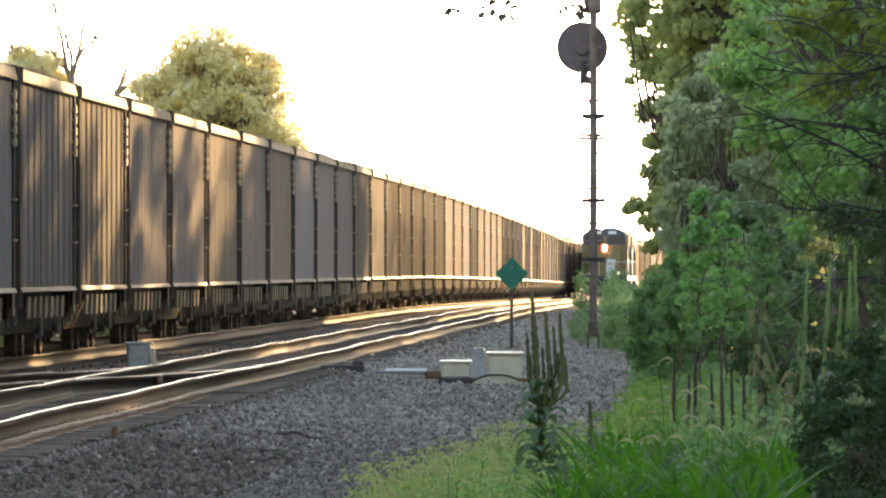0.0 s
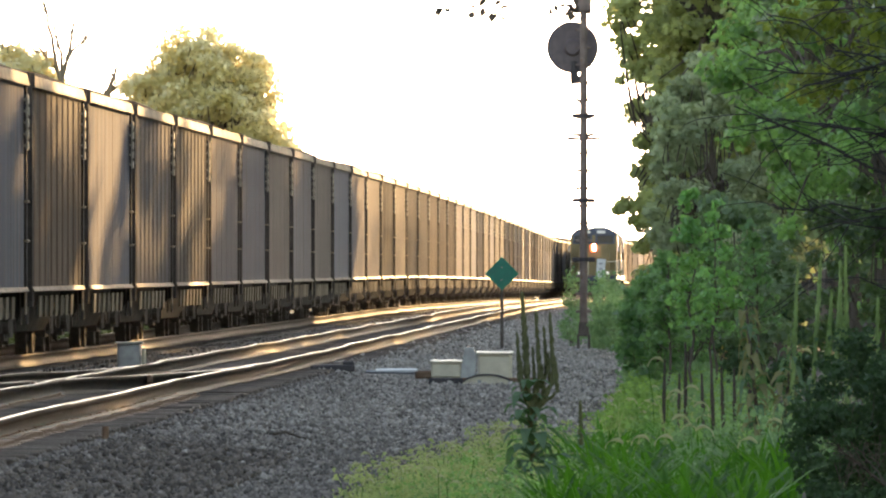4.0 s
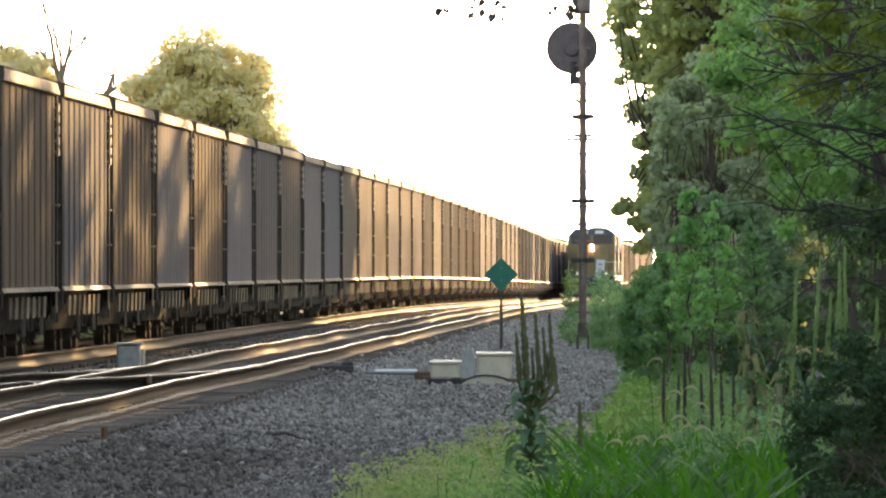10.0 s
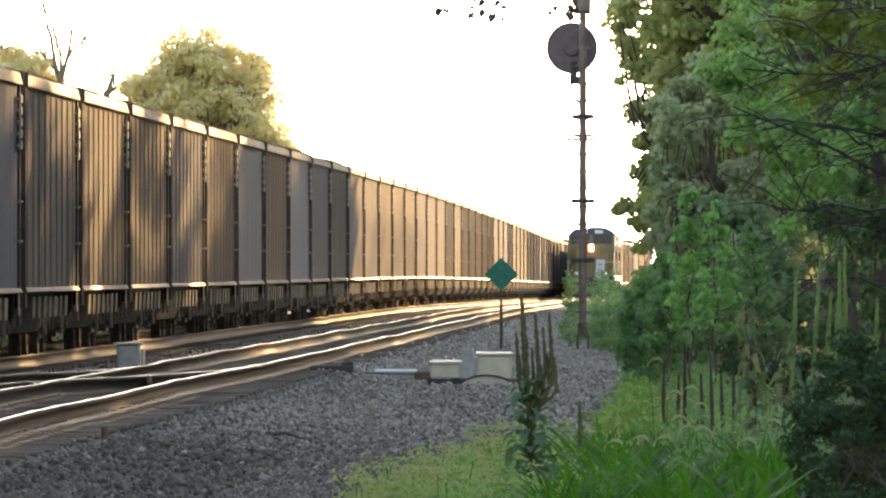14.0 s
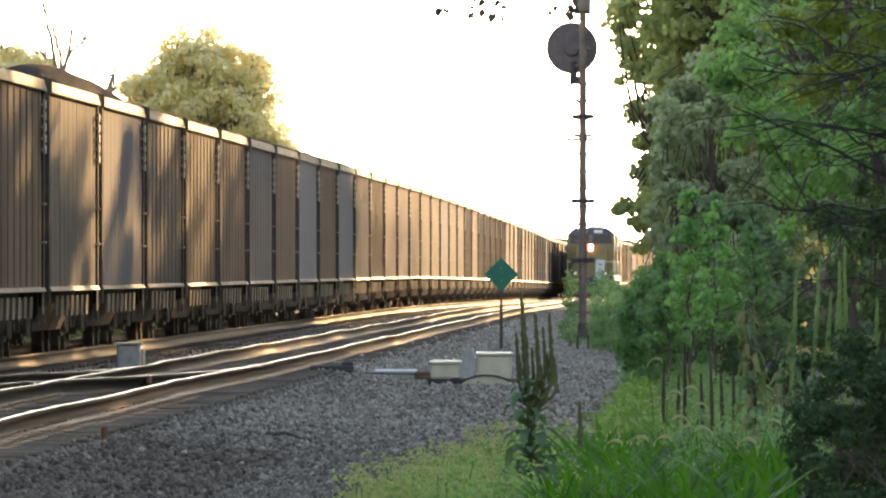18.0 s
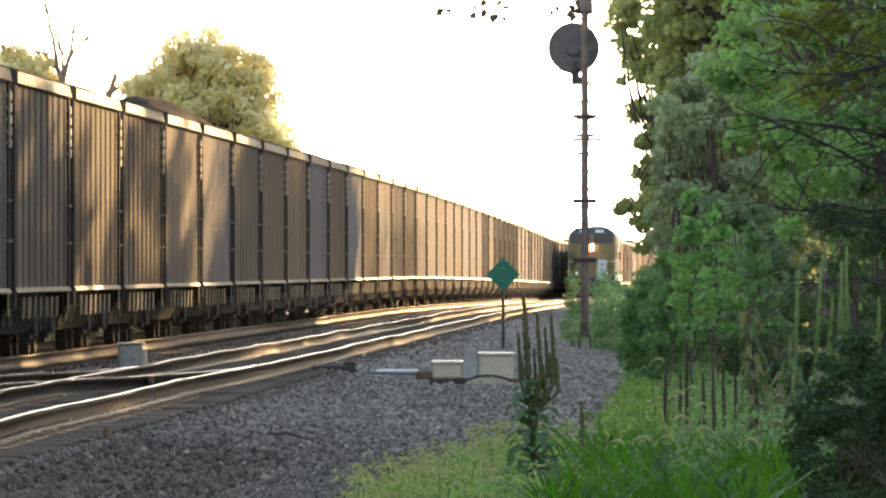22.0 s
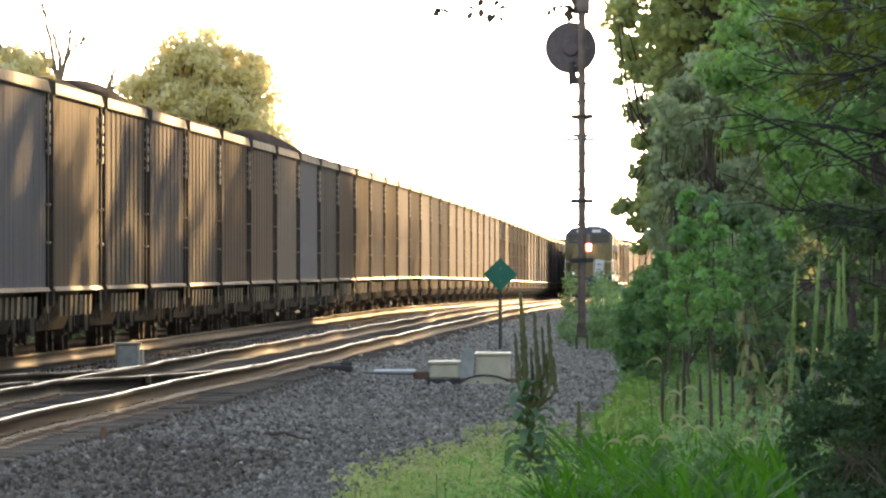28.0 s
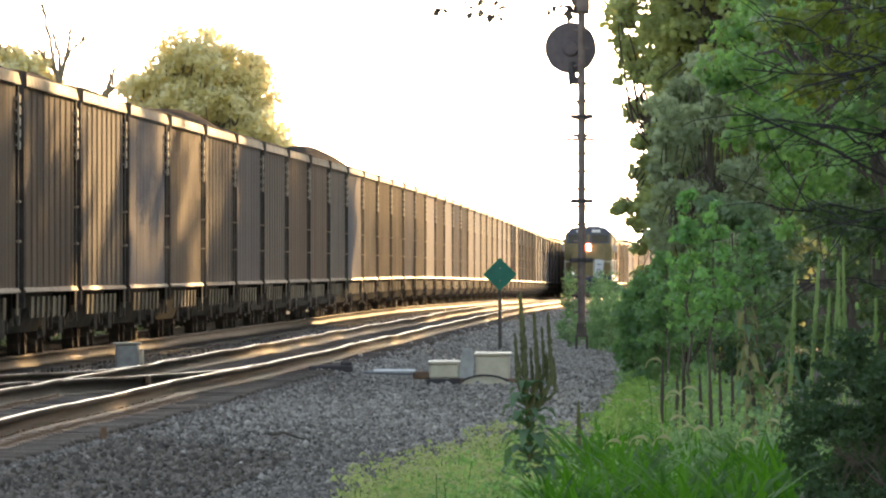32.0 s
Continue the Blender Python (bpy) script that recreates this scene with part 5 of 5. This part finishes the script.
weeds("green_weeds", "fine leaved green weeds at the ballast's edge", 560, 40, EDGE(-2.12, 0.55), 0.36, 0.034, L_EDGE, 56, 0.08)
weeds("weeds_by_shelf", "low yellow-green weeds beyond the grass", 360, 45, strip(-0.95, 0.3, 122, 165), 0.40, 0.055, L_LIME, 57, 0.11)
weeds("weeds_below_trees", "tangled shaded weeds below the trees", 280, 40, strip(-1.02, 0.15, 165, 250), 0.5, 0.055, L_WEED, 58, 0.15)
weeds("weeds_round_saplings", "tall tangled green weeds round the saplings", 90, 45, strip(-0.55, 0.75, 132, 175), 0.5, 0.06, L_WEED, 63, 0.12)
weeds("weeds_round_stalks", "fresh green weeds round the dry stalks", 130, 40, strip(-0.6, 0.6, 105, 122, 1.0), 0.42, 0.05, L_EDGE, 69, 0.1)
weeds("weeds_in_bank", "dark broad weeds among the grass", 160, 40, strip(-0.2, 1.3, 95, 128), 0.6, 0.05, L_WEED, 59, 0.12)
weeds("weeds_behind_mast", "tall grey-green weeds along the ballast behind the mast", 320, 45, strip(-2.1, -0.7, 247, 330, 1.0), 1.1, 0.07, L_WEED, 64, 0.2)
blades("reeds_behind_mast", "upright reddish-green stems behind the mast", 1500, strip(-2.05, -0.8, 244, 300, 1.0), 1.15, 0.03, L_WEED, 65, 0.25)
# Added weeds that block the bright ground behind the cars' wheels.
weeds("weeds_beyond_train", "rank weeds added beyond the coal train to close bright gaps under it", 500, 30, strip(-16, -13.6, 150, 420, 1.0), 1.0, 0.14, L_SPIKE, 68, 0.35)
blades("dry_stems", "thin dry stems among the weeds", 220, strip(-0.9, 1.2, 100, 130), 0.7, 0.008, L_SEED, 60, 0.2)
mullein(-1.2, 94.5, 1.62, 10, 61, tilt=-0.06)
dock(0.5, 105, 1.42, 66, -0.1)
dock(0.62, 107, 1.1, 67, 0.12)
for i, (x, y, h, s) in enumerate([(-0.33, 112, 0.97, 1), (-0.13, 110, 1.12, 1), (0.11, 108, 0.95, 1), (0.03, 111, 0.84, 1), (0.29, 112, 0.86, 1), (-0.2, 113, 0.83, 1), (0.2, 110, 0.9, 1), (0.4, 109, 0.95, 1), (-0.95, 104, 0.72, 1)]):
    mullein(x, y, h, s, 70 + i, "dry dark mullein stalk among the grass", h < 0.8, h > 0.8)
for i, (x, y, h, s) in enumerate([(1.17, 104, 1.86, 2), (1.37, 103, 1.44, 1), (0.86, 106, 1.82, 1), (0.70, 105, 1.70, 1), (1.04, 105, 1.72, 1), (0.96, 106, 1.5, 1), (1.26, 101, 1.2, 1), (0.72, 109, 1.15, 1)]):
    mullein(x, y, h, s, 80 + i, "tall green mullein below the trees", True, pale=True)


def overhang():
    """The end of a bough that reaches over the line, with a few hanging leaves."""
    rng = np.random.default_rng(91)
    root = tagged(new("overhanging_bough"), "thin bough with a few dark brown hanging leaves", "branch")
    root.location = (1.6, 150, 5.6)
    bm = BM()
    limb(bm, (0, 0, 0), (-4.7, 0, -0.55), 0.05, 0.012, rng, 0.02, 10)
    part("bough", bm, M_BARK, root)
    for x in (-4.58, -4.24, -3.97, -3.28, -3.12):
        bm = BM()
        end = Vector((x + 0.03, 0, -1.27 - rng.uniform(0, 0.1)))
        limb(bm, (x, 0, -0.5), end, 0.01, 0.004, rng, 0.03, 4)
        part("twig", bm, M_BARK, root)
        for _ in range(9):
            c = end + Vector((rng.normal() * 0.05, rng.normal() * 0.05, rng.uniform(-0.12, 0.08)))
            v, f = leaves(rng, np.array([c]), np.array([0.01]), 1, 0.125, droop=1.5)
            part("leaf", raw_mesh("leaf", v, f, M_BARK), None, root)


overhang()
fox = random.Random(3)
for i, (x, y, h) in enumerate([(-0.48, 110, 0.92), (-0.31, 110, 0.64), (-0.19, 109, 0.68), (-0.73, 95, 0.44), (-0.54, 95, 0.46), (-0.37, 96, 0.44), (0.75, 108, 0.95), (0.9, 106, 0.7)]):
    foxtail(x, y, h, 430 + i)
for i in range(8):
    y = fox.uniform(90, 122)
    foxtail(fox.uniform(-0.95, 0.45), y, fox.uniform(0.42, 0.62), 400 + i)

for i in range(90):
    y = 84 + 30 * fox.random() ** 1.3
    foxtail(-2.4 + (y - 84) * 0.02 + abs(fox.gauss(0, 0.38)), y, fox.uniform(0.24, 0.46), 500 + i, fox.uniform(0.4, 0.65), "pale nodding seed head at the ballast's edge")
for i in range(26):
    foxtail(fox.uniform(-1.1, -0.1), fox.uniform(120, 138), fox.uniform(0.3, 0.5), 600 + i, fox.uniform(0.45, 0.7), "pale nodding seed head among the weeds")


def motions():
    # cars gone by, counted past one spot
    times = [0, 6, 9, 13, 19, 20, 23, 28, 32]
    gone = [0.05, 3.566, 5.33, 7.70, 11.29, 11.89, 13.71, 16.78, 19.29]

    def travel(t):
        return PITCH * float(np.interp(t, times, gone))
    steps = [0, 3, 6, 9, 11, 13, 16, 19, 21, 23, 25.5, 28, 30, 32]
    for n, car in cars:
        rows = []
        for t in steps:
            y = 170.2 + PITCH * (n + 0.5) + travel(t)
            rows.append((t, pose(TRAIN_X + lean(y), y, dip(y), 0, 0, heading(y))))
        walk(car, rows)
    # wheels roll with the way gone; wheelsets at the same place in their truck share one set of keys
    lead = {}
    for n, car in cars:
        for truck in car.children:
            if not truck.name.startswith("truck"):
                continue
            for w in truck.children:
                if not w.name.startswith("wheelset"):
                    continue
                key = w.location.y > 0
                if key not in lead:
                    count = int(travel(32) / 0.457 / radians(80)) + 1
                    fine = np.linspace(0, 32, count + 1)
                    walk(w, [(t, pose(0, w.location.y, 0.457, -math.degrees(travel(t) / 0.457))) for t in fine])
                    lead[key] = w
                else:
                    w.rotation_mode = "QUATERNION"
                    w.animation_data_create()
                    w.animation_data.action = lead[key].animation_data.action
                    w.animation_data.action_slot = lead[key].animation_data.action_slot
    # the waiting train creeps up and stops
    creep = [(0, 879), (6, 868), (11, 862), (16.5, 857), (21, 851), (25, 848), (28, 847.5), (32, 847)]
    for back, car in waiting_cars:
        walk(car, [(t, pose(NEAR_X + lean(y + back), y + back, dip(y + back), 0, 0, heading(y + back))) for t, y in creep])
    for back, loco in locos:
        walk(loco, [(t, pose(NEAR_X + lean(y + back + 10), y + back, dip(y + back), 0, 0, heading(y + back + 10))) for t, y in creep])
        for truck in loco.children:
            if truck.name.startswith("truck"):
                for w in truck.children:
                    if w.name.startswith("wheelset"):
                        rows, at = [], w.location.y
                        for t in np.arange(0, 32.01, 0.25):
                            y = float(np.interp(t, [c[0] for c in creep], [c[1] for c in creep]))
                            rows.append((t, pose(0, at, 0.52, math.degrees((879 - y) / 0.52))))
                        walk(w, rows)


motions()
